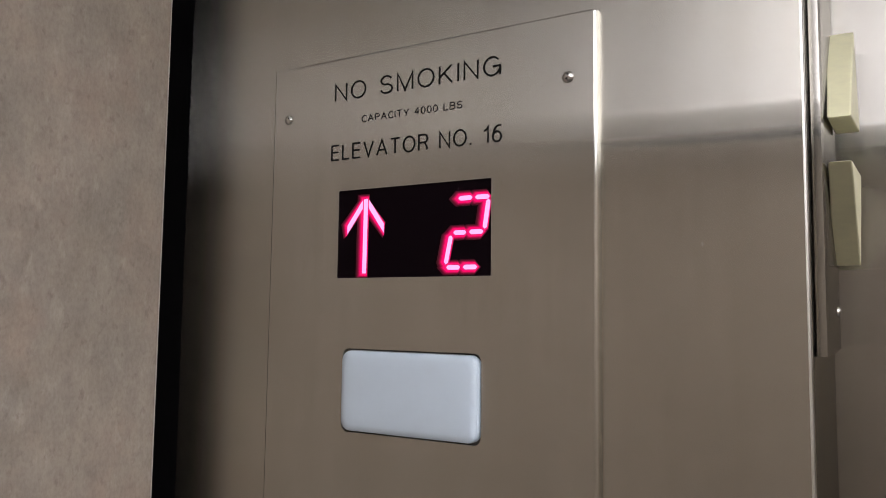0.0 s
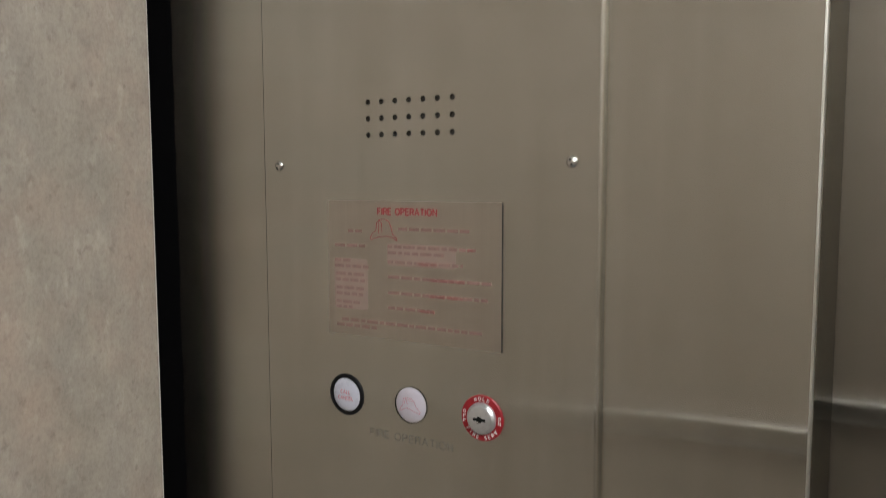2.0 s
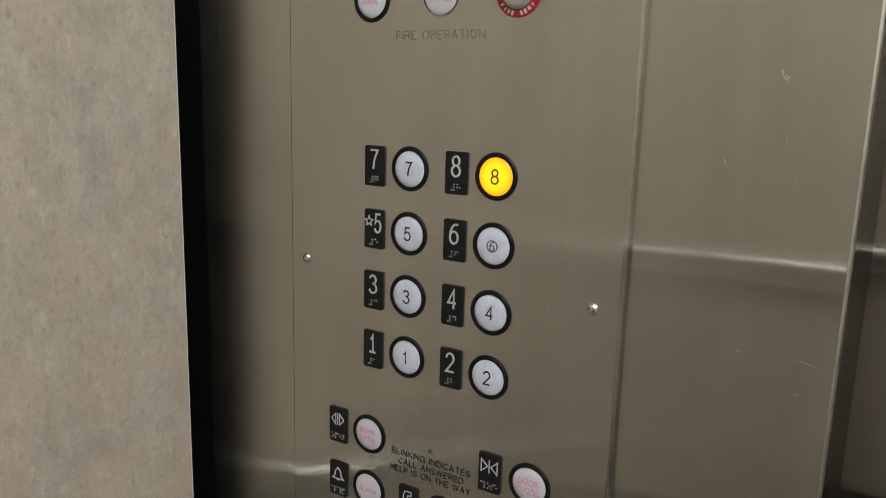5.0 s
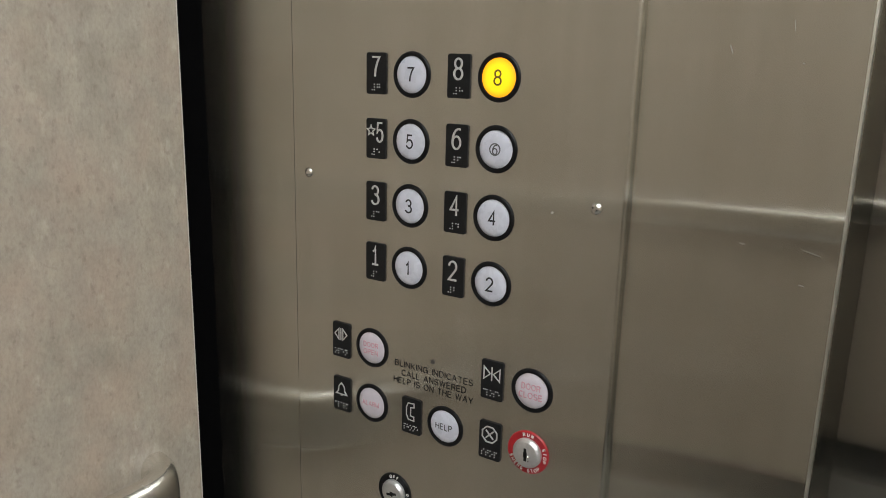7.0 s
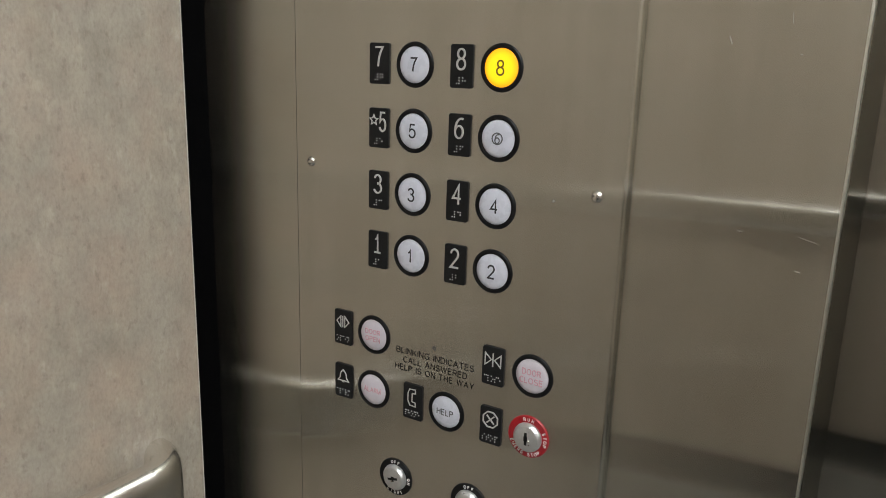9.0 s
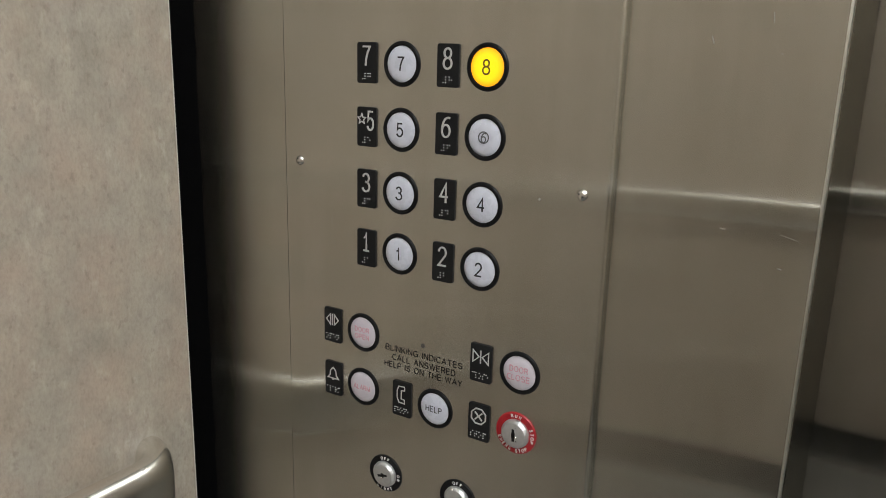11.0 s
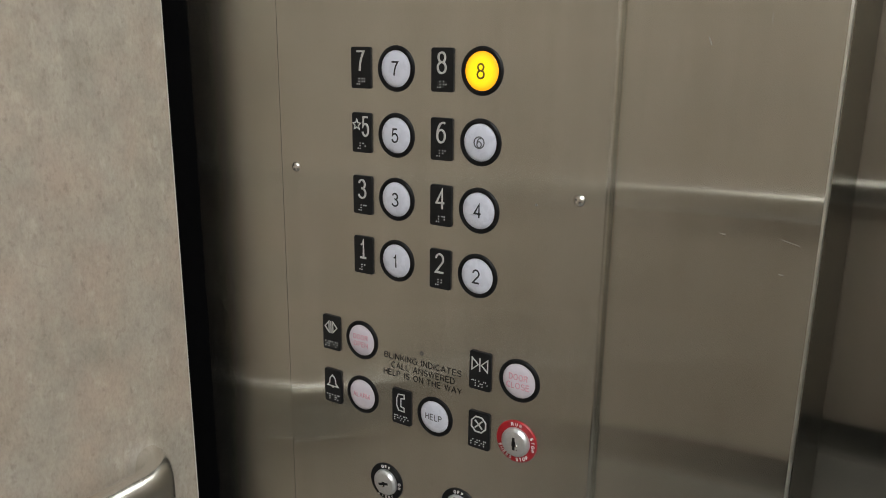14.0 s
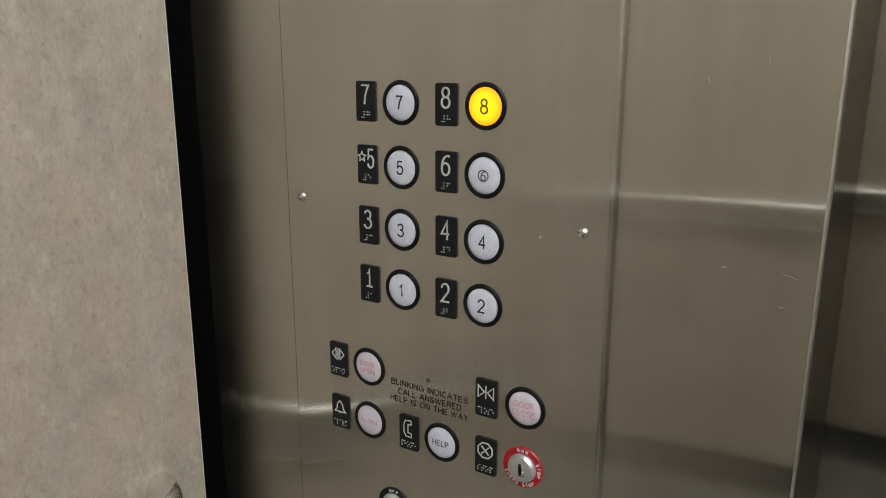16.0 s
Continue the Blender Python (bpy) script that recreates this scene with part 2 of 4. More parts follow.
def prism(points, z0, z1, bm=None):
    """An upright solid over a plan outline."""
    bm = bm or bmesh.new()
    lo = [bm.verts.new((x, y, z0)) for x, y in points]
    hi = [bm.verts.new((x, y, z1)) for x, y in points]
    n = len(points)
    for i in range(n):
        bm.faces.new((lo[i], lo[(i + 1) % n], hi[(i + 1) % n], hi[i]))
    bm.faces.new(lo[::-1])
    bm.faces.new(hi)
    bmesh.ops.recalc_face_normals(bm, faces=bm.faces[:])
    return bm


def lathe(profile, steps=40, bm=None):
    """Turns (radius, y) pairs about the y axis, front towards minus y."""
    bm = bm or bmesh.new()
    rings = []
    for r, y in profile:
        if r < 1e-6:
            rings.append([bm.verts.new((0, y, 0))])
        else:
            rings.append([bm.verts.new((r * math.cos(a), y, r * math.sin(a))) for a in (2 * math.pi * i / steps for i in range(steps))])
    for a, b in zip(rings, rings[1:]):
        for i in range(steps):
            j = (i + 1) % steps
            if len(a) == 1 and len(b) > 1:
                bm.faces.new((a[0], b[i], b[j]))
            elif len(b) == 1 and len(a) > 1:
                bm.faces.new((a[i], a[j], b[0]))
            elif len(a) > 1:
                bm.faces.new((a[i], a[j], b[j], b[i]))
    bmesh.ops.recalc_face_normals(bm, faces=bm.faces[:])
    return bm


def outline(x0, x1, z0, z1, r, n=6):
    """A rectangle with round corners, as (x, z) points."""
    pts = []
    for cx, cz, a0 in ((x1 - r, z1 - r, 0), (x0 + r, z1 - r, 90), (x0 + r, z0 + r, 180), (x1 - r, z0 + r, 270)):
        for i in range(n + 1):
            a = radians(a0 + 90 * i / n)
            pts.append((cx + r * math.cos(a), cz + r * math.sin(a)))
    return pts


def slab(points, y0, y1, edge=0.0, bm=None):
    """A plate over an (x, z) outline, front at y0, back at y1, its front edge chamfered."""
    bm = bm or bmesh.new()
    cx = sum(p[0] for p in points) / len(points)
    cz = sum(p[1] for p in points) / len(points)

    def ring(y, inset):
        out = []
        for x, z in points:
            d = math.hypot(x - cx, z - cz) or 1
            k = (d - inset) / d
            out.append(bm.verts.new((cx + (x - cx) * k, y, cz + (z - cz) * k)))
        return out
    rings = [ring(y1, 0)]
    if edge:
        rings += [ring(y0 + edge, 0), ring(y0 + edge * 0.3, edge * 0.35), ring(y0, edge)]
    else:
        rings.append(ring(y0, 0))
    n = len(points)
    for a, b in zip(rings, rings[1:]):
        for i in range(n):
            bm.faces.new((a[i], a[(i + 1) % n], b[(i + 1) % n], b[i]))
    bm.faces.new(rings[-1])
    bm.faces.new(rings[0][::-1])
    bmesh.ops.recalc_face_normals(bm, faces=bm.faces[:])
    return bm


def stroke(points, width, y0, y1, closed=False, bm=None):
    """One mitred ribbon of even width through (x, z) points, front at y0, back at y1."""
    bm = bm or bmesh.new()
    n = len(points)
    left, right = [], []
    for i, (x, z) in enumerate(points):
        dirs = []
        for k in (i - 1, i):
            if closed or 0 <= k < n - 1:
                (ax, az), (bx, bz) = points[k % n], points[(k + 1) % n]
                d = math.hypot(bx - ax, bz - az) or 1e-9
                dirs.append(((bx - ax) / d, (bz - az) / d))
        ux, uz = sum(d[0] for d in dirs), sum(d[1] for d in dirs)
        d = math.hypot(ux, uz) or 1e-9
        ux, uz = ux / d, uz / d
        c = max(0.45, ux * dirs[0][0] + uz * dirs[0][1])
        h = width / 2 / c
        left.append((x - uz * h, z + ux * h))
        right.append((x + uz * h, z - ux * h))
    rows = [[bm.verts.new((p[0], y, p[1])) for p in side] for side, y in ((left, y1), (left, y0), (right, y0), (right, y1))]
    for i in range(n if closed else n - 1):
        j = (i + 1) % n
        for a, b in zip(rows, rows[1:] + rows[:1]):
            bm.faces.new((a[i], a[j], b[j], b[i]))
    if not closed:
        bm.faces.new([r[0] for r in rows])
        bm.faces.new([r[-1] for r in rows][::-1])
    bmesh.ops.recalc_face_normals(bm, faces=bm.faces[:])
    return bm


def arc(cx, cz, rx, rz, a0, a1, n=12):
    return [(cx + rx * math.cos(radians(a0 + (a1 - a0) * i / n)), cz + rz * math.sin(radians(a0 + (a1 - a0) * i / n))) for i in range(n + 1)]


def glyph(ch):
    """The lines that an engraving cutter follows for one sign, one unit high: (points, closed) each."""
    if ch == "A":
        return [([(0, 0), (0.39, 1), (0.78, 0)], False), ([(0.14, 0.34), (0.64, 0.34)], False)]
    if ch == "B":
        return [([(0, 1)] + arc(0.38, 0.765, 0.23, 0.235, 90, -90) + [(0, 0.53)], False), ([(0, 0.53)] + arc(0.40, 0.265, 0.26, 0.265, 90, -90) + [(0, 0)], False), ([(0, 0), (0, 1)], False)]
    if ch == "C":
        return [(arc(0.39, 0.5, 0.39, 0.5, 45, 315, 20), False)]
    if ch == "D":
        return [([(0, 0), (0, 1)] + arc(0.32, 0.5, 0.38, 0.5, 90, -90, 14), True)]
    if ch == "E":
        return [([(0.60, 1), (0, 1), (0, 0), (0.60, 0)], False), ([(0, 0.53), (0.55, 0.53)], False)]
    if ch == "F":
        return [([(0.57, 1), (0, 1), (0, 0)], False), ([(0, 0.51), (0.50, 0.51)], False)]
    if ch == "G":
        return [(arc(0.40, 0.5, 0.40, 0.5, 42, 340, 22), False), ([(0.44, 0.49), (0.80, 0.49), (0.80, 0)], False)]
    if ch == "H":
        return [([(0, 0), (0, 1)], False), ([(0.68, 0), (0.68, 1)], False), ([(0, 0.53), (0.68, 0.53)], False)]
    if ch == "I":
        return [([(0, 0), (0, 1)], False)]
    if ch == "K":
        return [([(0, 0), (0, 1)], False), ([(0.64, 1), (0, 0.36)], False), ([(0.23, 0.59), (0.67, 0)], False)]
    if ch == "L":
        return [([(0, 1), (0, 0), (0.53, 0)], False)]
    if ch == "M":
        return [([(0, 0), (0, 1), (0.42, 0), (0.84, 1), (0.84, 0)], False)]
    if ch == "N":
        return [([(0, 0), (0, 1), (0.68, 0), (0.68, 1)], False)]
    if ch == "O":
        return [(arc(0.42, 0.5, 0.42, 0.5, 0, 345, 23), True)]
    if ch in "PR":
        lines = [([(0, 0), (0, 1)] + arc(0.38, 0.745, 0.25, 0.255, 90, -90) + [(0, 0.49)], False)]
        return lines + ([([(0.36, 0.49), (0.50, 0.40), (0.58, 0.20), (0.62, 0)], False)] if ch == "R" else [])
    if ch == "S":
        return [(arc(0.32, 0.75, 0.30, 0.25, 20, 262) + arc(0.33, 0.255, 0.33, 0.255, 82, -165), False)]
    if ch == "T":
        return [([(0, 1), (0.66, 1)], False), ([(0.33, 1), (0.33, 0)], False)]
    if ch == "U":
        return [([(0, 1)] + arc(0.34, 0.33, 0.34, 0.33, 180, 360, 14) + [(0.68, 1)], False)]
    if ch == "V":
        return [([(0, 1), (0.36, 0), (0.72, 1)], False)]
    if ch == "W":
        return [([(0, 1), (0.26, 0), (0.52, 1), (0.78, 0), (1.04, 1)], False)]
    if ch == "Y":
        return [([(0, 1), (0.36, 0.42), (0.72, 1)], False), ([(0.36, 0.42), (0.36, 0)], False)]
    if ch == ".":
        return [([(0, -0.02), (0, 0.09)], False)]
    if ch == "0":
        return [(arc(0.28, 0.5, 0.28, 0.5, 0, 345, 23), True)]
    if ch == "1":
        return [([(0, 0.75), (0.18, 0.82), (0.27, 1), (0.27, 0)], False)]
    if ch == "2":
        return [(arc(0.28, 0.72, 0.27, 0.28, 172, -38) + [(0, 0), (0.57, 0)], False)]
    if ch == "3":
        return [(arc(0.27, 0.76, 0.24, 0.24, 165, -80) + arc(0.27, 0.265, 0.29, 0.265, 82, -165), False)]
    if ch == "4":
        return [([(0.44, 0), (0.44, 1), (0, 0.31), (0.60, 0.31)], False)]
    if ch == "5":
        return [([(0.51, 1), (0.11, 1), (0.04, 0.50)] + arc(0.27, 0.325, 0.29, 0.325, 128, -160), False)]
    if ch == "6":
        return [(arc(0.28, 0.315, 0.27, 0.315, 0, 345, 23), True), (arc(0.42, 0.32, 0.41, 0.68, 180, 72), False)]
    if ch == "7":
        return [([(0, 1), (0.56, 1), (0.38, 0.68), (0.27, 0.36), (0.22, 0)], False)]
    if ch == "8":
        return [(arc(0.28, 0.765, 0.235, 0.235, 0, 345, 23), True), (arc(0.28, 0.265, 0.28, 0.265, 0, 345, 23), True)]
    return []


def engraved(text, x0, x1, z0, z1, weight, y0, y1, gap=0.32, space=0.60):
    """Lettering of even stroke, fitted into a box in the x-z plane, front at y0, back at y1."""
    lines, x = [], 0.0
    for ch in text:
        strokes = glyph(ch)
        if not strokes:
            x += space
            continue
        for pts, closed in strokes:
            lines.append(([(x + px, pz) for px, pz in pts], closed))
        x += max(px for pts, _ in strokes for px, _ in pts) + gap
    width = x - gap
    kx = (x1 - x0 - weight) / width if width > 1e-6 else 0.0
    kz = z1 - z0 - weight
    bm = bmesh.new()
    for i, (pts, closed) in enumerate(lines):
        lift = 0.00002 * (i % 3)
        stroke([(x0 + weight / 2 + px * kx, z0 + weight / 2 + pz * kz) for px, pz in pts], weight, y0 - lift, y1, closed, bm)
    return bm


def arc_text(text, radius, middle, height, step, y, inward=False, bm=None):
    """Capitals set round a circle; inward: their tops point to its centre."""
    bm = bm or bmesh.new()
    n = len(text)
    for i, ch in enumerate(text):
        if ch == " ":
            continue
        off = (i - (n - 1) / 2) * step
        a = radians(middle + off if inward else middle - off)
        w = height * (0.16 if ch == "I" else 0.85 if ch in "MO" else 0.66)
        one = engraved(ch, -w / 2, w / 2, -height / 2, height / 2, height * 0.16, 0, 0.0004)
        turn = a + math.pi / 2 if inward else a - math.pi / 2
        c, s = math.cos(turn), math.sin(turn)
        for v in one.verts:
            x, z = v.co.x, v.co.z
            v.co = (radius * math.cos(a) + x * c - z * s, y + v.co.y, radius * math.sin(a) + x * s + z * c)
        me = bpy.data.meshes.new("tmp")
        one.to_mesh(me)
        one.free()
        bm.from_mesh(me)
        bpy.data.meshes.remove(me)
    return bm


# ---------------------------------------------------------------- the car: floor, ceiling, walls
# x to the right along the front, y towards the landing, z up; the panel's face is y = 0
LEFT, RIGHT, BACK, TOP = -0.243, 2.02, -1.67, 2.335
FACE = 0.006          # front of the steel return panel
DOOR_Y = 0.178        # front of the car doors
JAMB, JAMB_R = 0.308, 1.527
HEAD = 2.134


def setting(name, bm, mat, label, category, smooth=False):
    return tagged(linked(name, bm, mat, smooth), label, category, kind="structure")


setting("floor", box(LEFT - 0.06, RIGHT + 0.06, BACK - 0.06, 0.30, -0.05, 0.0), FLOOR, "dark speckled stone floor of the car", "floor")
setting("ceiling", box(LEFT - 0.06, RIGHT + 0.06, BACK - 0.06, 0.30, TOP, TOP + 0.05), CEILING, "pale painted ceiling of the car", "ceiling")
wall_left = setting("wall_left", box(LEFT - 0.06, LEFT, BACK - 0.06, 0.30, 0, TOP), BLACK, "black side wall behind stone laminate panels", "wall")
wall_back = setting("wall_back", box(LEFT, RIGHT, BACK - 0.06, BACK, 0, TOP), BLACK, "black rear wall behind stone laminate panels", "wall")
wall_right = setting("wall_right", box(RIGHT, RIGHT + 0.06, BACK - 0.06, 0.30, 0, TOP), BLACK, "black side wall behind stone laminate panels", "wall")

PANEL_Z0, PANEL_Z1 = 0.118, 2.225
SKIRT = 0.018
# foot of an unseen pale band, added to lift reflections high on the steel
BOUNCE_Z = 2.252


def clad_side(parent, x_wall, sign, spans):
    for a, b in spans:
        x0, x1 = sorted((x_wall, x_wall + sign * 0.020))
        c0, c1 = sorted((x_wall, x_wall + sign * 0.0185))
        s0, s1 = sorted((x_wall + sign * 0.0185, x_wall + sign * 0.020))
        core = part("panel", box(c0, c1, a, b, PANEL_Z0, PANEL_Z1), PANEL_EDGE, parent, "brown panel core", False)
        part("laminate", box(s0, s1, a, b, PANEL_Z0, PANEL_Z1, 0.0006, 2), LAMINATE, core, "beige stone laminate face")
        e0, e1 = sorted((x_wall + sign * 0.0190, x_wall + sign * 0.0204))
        part("edge_strip", box(e0, e1, b, b + 0.0007, PANEL_Z0, PANEL_Z1), PALE_EDGE, core, "pale cut edge of the laminate", False)
        part("skirting", box(x0, x1, a, b, 0.0, SKIRT), STEEL_DOOR, parent, "brushed steel skirting")
        part("bounce_band", box(x0, x1, a, b, BOUNCE_Z, TOP - 0.002, 0.001, 1), BOUNCE_PAINT, parent, "pale band added under the ceiling to brighten steel reflections")


SIDE_SPANS = ((-0.560, -0.038), (-1.105, -0.572), (-1.640, -1.117))
clad_side(wall_left, LEFT, 1, SIDE_SPANS)
clad_side(wall_right, RIGHT, -1, SIDE_SPANS)
for a, b in ((LEFT + 0.03, 0.495), (0.507, 1.262), (1.274, RIGHT - 0.03)):
    core = part("panel", box(a, b, BACK, BACK + 0.0185, PANEL_Z0, PANEL_Z1), PANEL_EDGE, wall_back, "brown panel core", False)
    part("laminate", box(a, b, BACK + 0.0185, BACK + 0.020, PANEL_Z0, PANEL_Z1, 0.0006, 2), LAMINATE, core, "beige stone laminate face")
    part("skirting", box(a, b, BACK, BACK + 0.020, 0.0, SKIRT), STEEL_DOOR, wall_back, "brushed steel skirting")
    part("bounce_band", box(a, b, BACK, BACK + 0.020, BOUNCE_Z, TOP - 0.002, 0.001, 1), BOUNCE_PAINT, wall_back, "pale band added under the ceiling to brighten steel reflections")


EDGE_R = 0.0021


def return_profile(x_in, x_edge, sign):
    """Plan of a return panel: flat face, a step in for its folded edge, then the reveal back to the doors."""
    r = EDGE_R
    return [(x_in, FACE), (x_edge - sign * r, FACE), (x_edge - sign * r, FACE + r), (x_edge - sign * 0.0003, FACE + r), (x_edge - sign * 0.0003, DOOR_Y - 0.003), (x_in, DOOR_Y - 0.003)]


def folded_edge(x_edge, sign):
    """The rounded fold along a return panel's free edge."""
    r = EDGE_R
    pts = [(x_edge - sign * (r - r * math.sin(radians(90 * i / 8))), FACE + r - r * math.cos(radians(90 * i / 8))) for i in range(9)]
    return prism(pts + [(x_edge - sign * (r - 0.0001), FACE + r - 0.0001)], 0, TOP)


EDGE = plain("worn_edge_steel", (0.62, 0.605, 0.565), 0.36, 1.0, 0.05, 40)
wall_front = setting("wall_front", prism(return_profile(LEFT, JAMB, 1), 0, TOP), STEEL, "brushed stainless steel return panel with scratches", "wall")
part("folded_edge", folded_edge(JAMB, 1), EDGE, wall_front, "bright worn edge of the return panel")
part("reveal", box(JAMB - 0.0004, JAMB + 0.0004, FACE + EDGE_R + 0.0004, DOOR_Y - 0.003, 0, TOP), STEEL_REVEAL, wall_front, "steel reveal beside the doors, coloured darker for its dark reflection", False)
wall_far = setting("wall_front_far", prism(return_profile(RIGHT, JAMB_R, -1)[::-1], 0, TOP), STEEL, "brushed stainless steel return panel beyond the doorway", "wall")
part("folded_edge", folded_edge(JAMB_R, -1), EDGE, wall_far, "bright worn edge of the return panel")
setting("trim_header", box(JAMB - 0.012, JAMB_R + 0.012, FACE + 0.02, DOOR_Y - 0.004, HEAD, TOP, 0.003), STEEL, "brushed steel header over the car doors", "trim")
setting("wall_shaft", box(LEFT - 0.06, RIGHT + 0.06, 0.215, 0.30, 0, TOP), HOLLOW, "dark closing wall behind the car doors", "wall")

# the closed car doors: two leaves
door = thing("door_1", "closed brushed stainless steel elevator car doors", "door", kind="structure", at=(0.9, DOOR_Y, 0))
mid = (JAMB + JAMB_R) / 2
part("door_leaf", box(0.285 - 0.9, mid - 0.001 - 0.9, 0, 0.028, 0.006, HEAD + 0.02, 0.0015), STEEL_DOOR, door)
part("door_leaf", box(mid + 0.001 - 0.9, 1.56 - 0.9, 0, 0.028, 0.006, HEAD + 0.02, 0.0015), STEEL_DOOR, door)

# ceiling light: one wide diffuser hung a little below the ceiling
def ceiling_light(x, y, hx, hy, label):
    lamp = thing("ceiling_light", label, "ceiling light", at=(x, y, TOP))
    part("diffuser", box(-hx, hx, -hy, hy, -0.080, -0.055), LIGHT, lamp, "glowing white diffuser", False)
    fr = bmesh.new()
    for x0, x1, y0, y1 in ((-hx - 0.012, -hx, -hy - 0.012, hy + 0.012), (hx, hx + 0.012, -hy - 0.012, hy + 0.012), (-hx, hx, -hy - 0.012, -hy), (-hx, hx, hy, hy + 0.012)):
        box(x0, x1, y0, y1, -0.084, -0.052, 0.001, 1, fr)
    part("frame", fr, STEEL_RAIL, lamp, "satin steel frame", False)
    for u in (-0.75 * hx, 0.75 * hx):
        part("hanger", box(u - 0.006, u + 0.006, -0.006, 0.006, -0.056, 0.0), STEEL_RAIL, lamp, "", False)


ceiling_light(1.16, -0.82, 0.76, 0.57, "wide white hanging light panel with a steel frame")


# ---------------------------------------------------------------- handrails
def swept(path, half, z0, z1):
    """A flattened oval bar on edge along a plan path."""
    bm = bmesh.new()
    zc, hh = (z0 + z1) / 2, (z1 - z0) / 2
    prof = []
    for i in range(40):
        a = 2 * math.pi * i / 40
        c, q = math.cos(a), math.sin(a)
        prof.append((half * math.copysign(abs(c) ** 0.64, c), zc + hh * math.copysign(abs(q) ** 0.64, q)))
    rings = []
    for i, (x, y) in enumerate(path):
        ax, ay = path[max(i - 1, 0)]
        bx, by = path[min(i + 1, len(path) - 1)]
        d = math.hypot(bx - ax, by - ay)
        nx, ny = (by - ay) / d, -(bx - ax) / d
        rings.append([bm.verts.new((x + nx * u, y + ny * u, w)) for u, w in prof])
    n = len(prof)
    for a, b in zip(rings, rings[1:]):
        for i in range(n):
            bm.faces.new((a[i], a[(i + 1) % n], b[(i + 1) % n], b[i]))
    bm.faces.new(rings[0][::-1])
    bm.faces.new(rings[-1])
    bmesh.ops.recalc_face_normals(bm, faces=bm.faces[:])
    return bm


def rail_path(length, off, r=0.032):
    """From the wall, out, along and back to the wall; the wall is the x axis."""
    pts = [(0, -0.002)]
    for i in range(9):
        a = radians(180 - 90 * i / 8)
        pts.append((r + r * math.cos(a), off - r + r * math.sin(a)))
    for i in range(9):
        a = radians(90 - 90 * i / 8)
        pts.append((length - r + r * math.cos(a), off - r + r * math.sin(a)))
    pts.append((length, -0.002))
    return pts


def handrail(m, length):
    rail = thing("handrail", "flat satin stainless steel handrail with ends bent to the wall", "handrail", "handrails round the car")
    rail.matrix_basis = m
    part("bar", swept(rail_path(length, 0.0360, 0.0360), 0.0150, 0.783, 0.8545), STEEL_RAIL, rail)
    for u in (0.30, length / 2, length - 0.30):
        part("bracket", box(u - 0.012, u + 0.012, 0.0, 0.040, 0.800, 0.845, 0.002), STEEL_RAIL, rail)
    return rail


handrail(pose(LEFT + 0.020, -0.0905, 0, 0, 0, -90), 1.50)
handrail(pose(LEFT + 0.078, BACK + 0.020, 0.016), 2.107)
handrail(pose(RIGHT - 0.020, -1.574, 0, 0, 0, 90), 1.50)


# ---------------------------------------------------------------- bracket and rubber blocks in the doorway
bracket = thing("jamb_bracket", "folded brushed steel bracket beside the elevator doors", "bracket", at=(0.3117, 0.02, 1.73))
pl = prism([(-0.0032, 0.003), (-0.0022, 0.0006), (0.0, 0.0), (0.0034, 0.0006), (0.0046, 0.003), (0.0014, 0.154), (-0.0030, 0.154)], -0.002, 0.40)
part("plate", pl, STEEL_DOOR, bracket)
sc = lathe([(0, -0.0022), (0.0018, -0.0018), (0.0034, -0.0006), (0.0036, 0.0006)], 20)
bmesh.ops.rotate(sc, cent=(0, 0, 0), matrix=Matrix.Rotation(radians(90), 3, "Z"), verts=sc.verts[:])
part("screw", sc, SCREW, bracket, "bright round screw head", True, (0.0050, 0.082, 0.026))


def wedge(corners):
    bm = bmesh.new()
    v = [bm.verts.new(c) for c in corners]
    for f in ((0, 1, 2), (5, 4, 3), (0, 3, 4, 1), (1, 4, 5, 2), (2, 5, 3, 0)):
        bm.faces.new([v[i] for i in f])
    bmesh.ops.recalc_face_normals(bm, faces=bm.faces[:])
    bmesh.ops.bevel(bm, geom=bm.edges[:], offset=0.0012, segments=2, profile=0.5, affect="EDGES")
    return bm


def rubber_block(name, up, z_front, z_back, z_tip):
    """A three-cornered block: deep at one end, running out to nothing at the other."""
    x0, x1 = 0.3182, 0.3318
    y0, y1 = 0.024, 0.150
    bm = wedge([(x0, y0, z_front), (x0 - 0.003, y1, z_back), (x0 - 0.0075, y1, z_tip),
                (x1, y0, z_front), (x1, y1, z_back), (x1 - 0.002, y1, z_tip)])
    ob = linked(name, bm, CREAM, True)
    return tagged(ob, "pale cream rubber wedge, " + up + ", fixed beside the doors", "rubber block", "rubber wedges beside the doors")


rubber_block("rubber_wedge", "thick end down", 1.877, 1.893, 1.972)
rubber_block("rubber_wedge", "thick end up", 1.849, 1.860, 1.791)


# ---------------------------------------------------------------- the operating panel
PX0, PX1, PZ0, PZ1 = -0.1238, 0.1776, 0.668, 1.9665
cop = thing("operating_panel", "tall brushed steel elevator operating panel with buttons and keyswitches", "control panel", at=(0.0255, FACE, 1.318))
OX, OZ = 0.0255, 1.318


def on_panel(name, bm, mat, label="", parent=None, at=None, smooth=True):
    """A part of the panel whose mesh is in the car's own measures, or about its own middle when at is given."""
    ob = linked(name, bm, mat, smooth)
    ob.parent = parent or cop
    if parent is None:
        off = Vector((OX, FACE, OZ))
        ob.location = (Vector(at) if at is not None else Vector((0, 0, 0))) - off
    elif at is not None:
        ob.location = at
    if label:
        tagged(ob, label)
    return ob


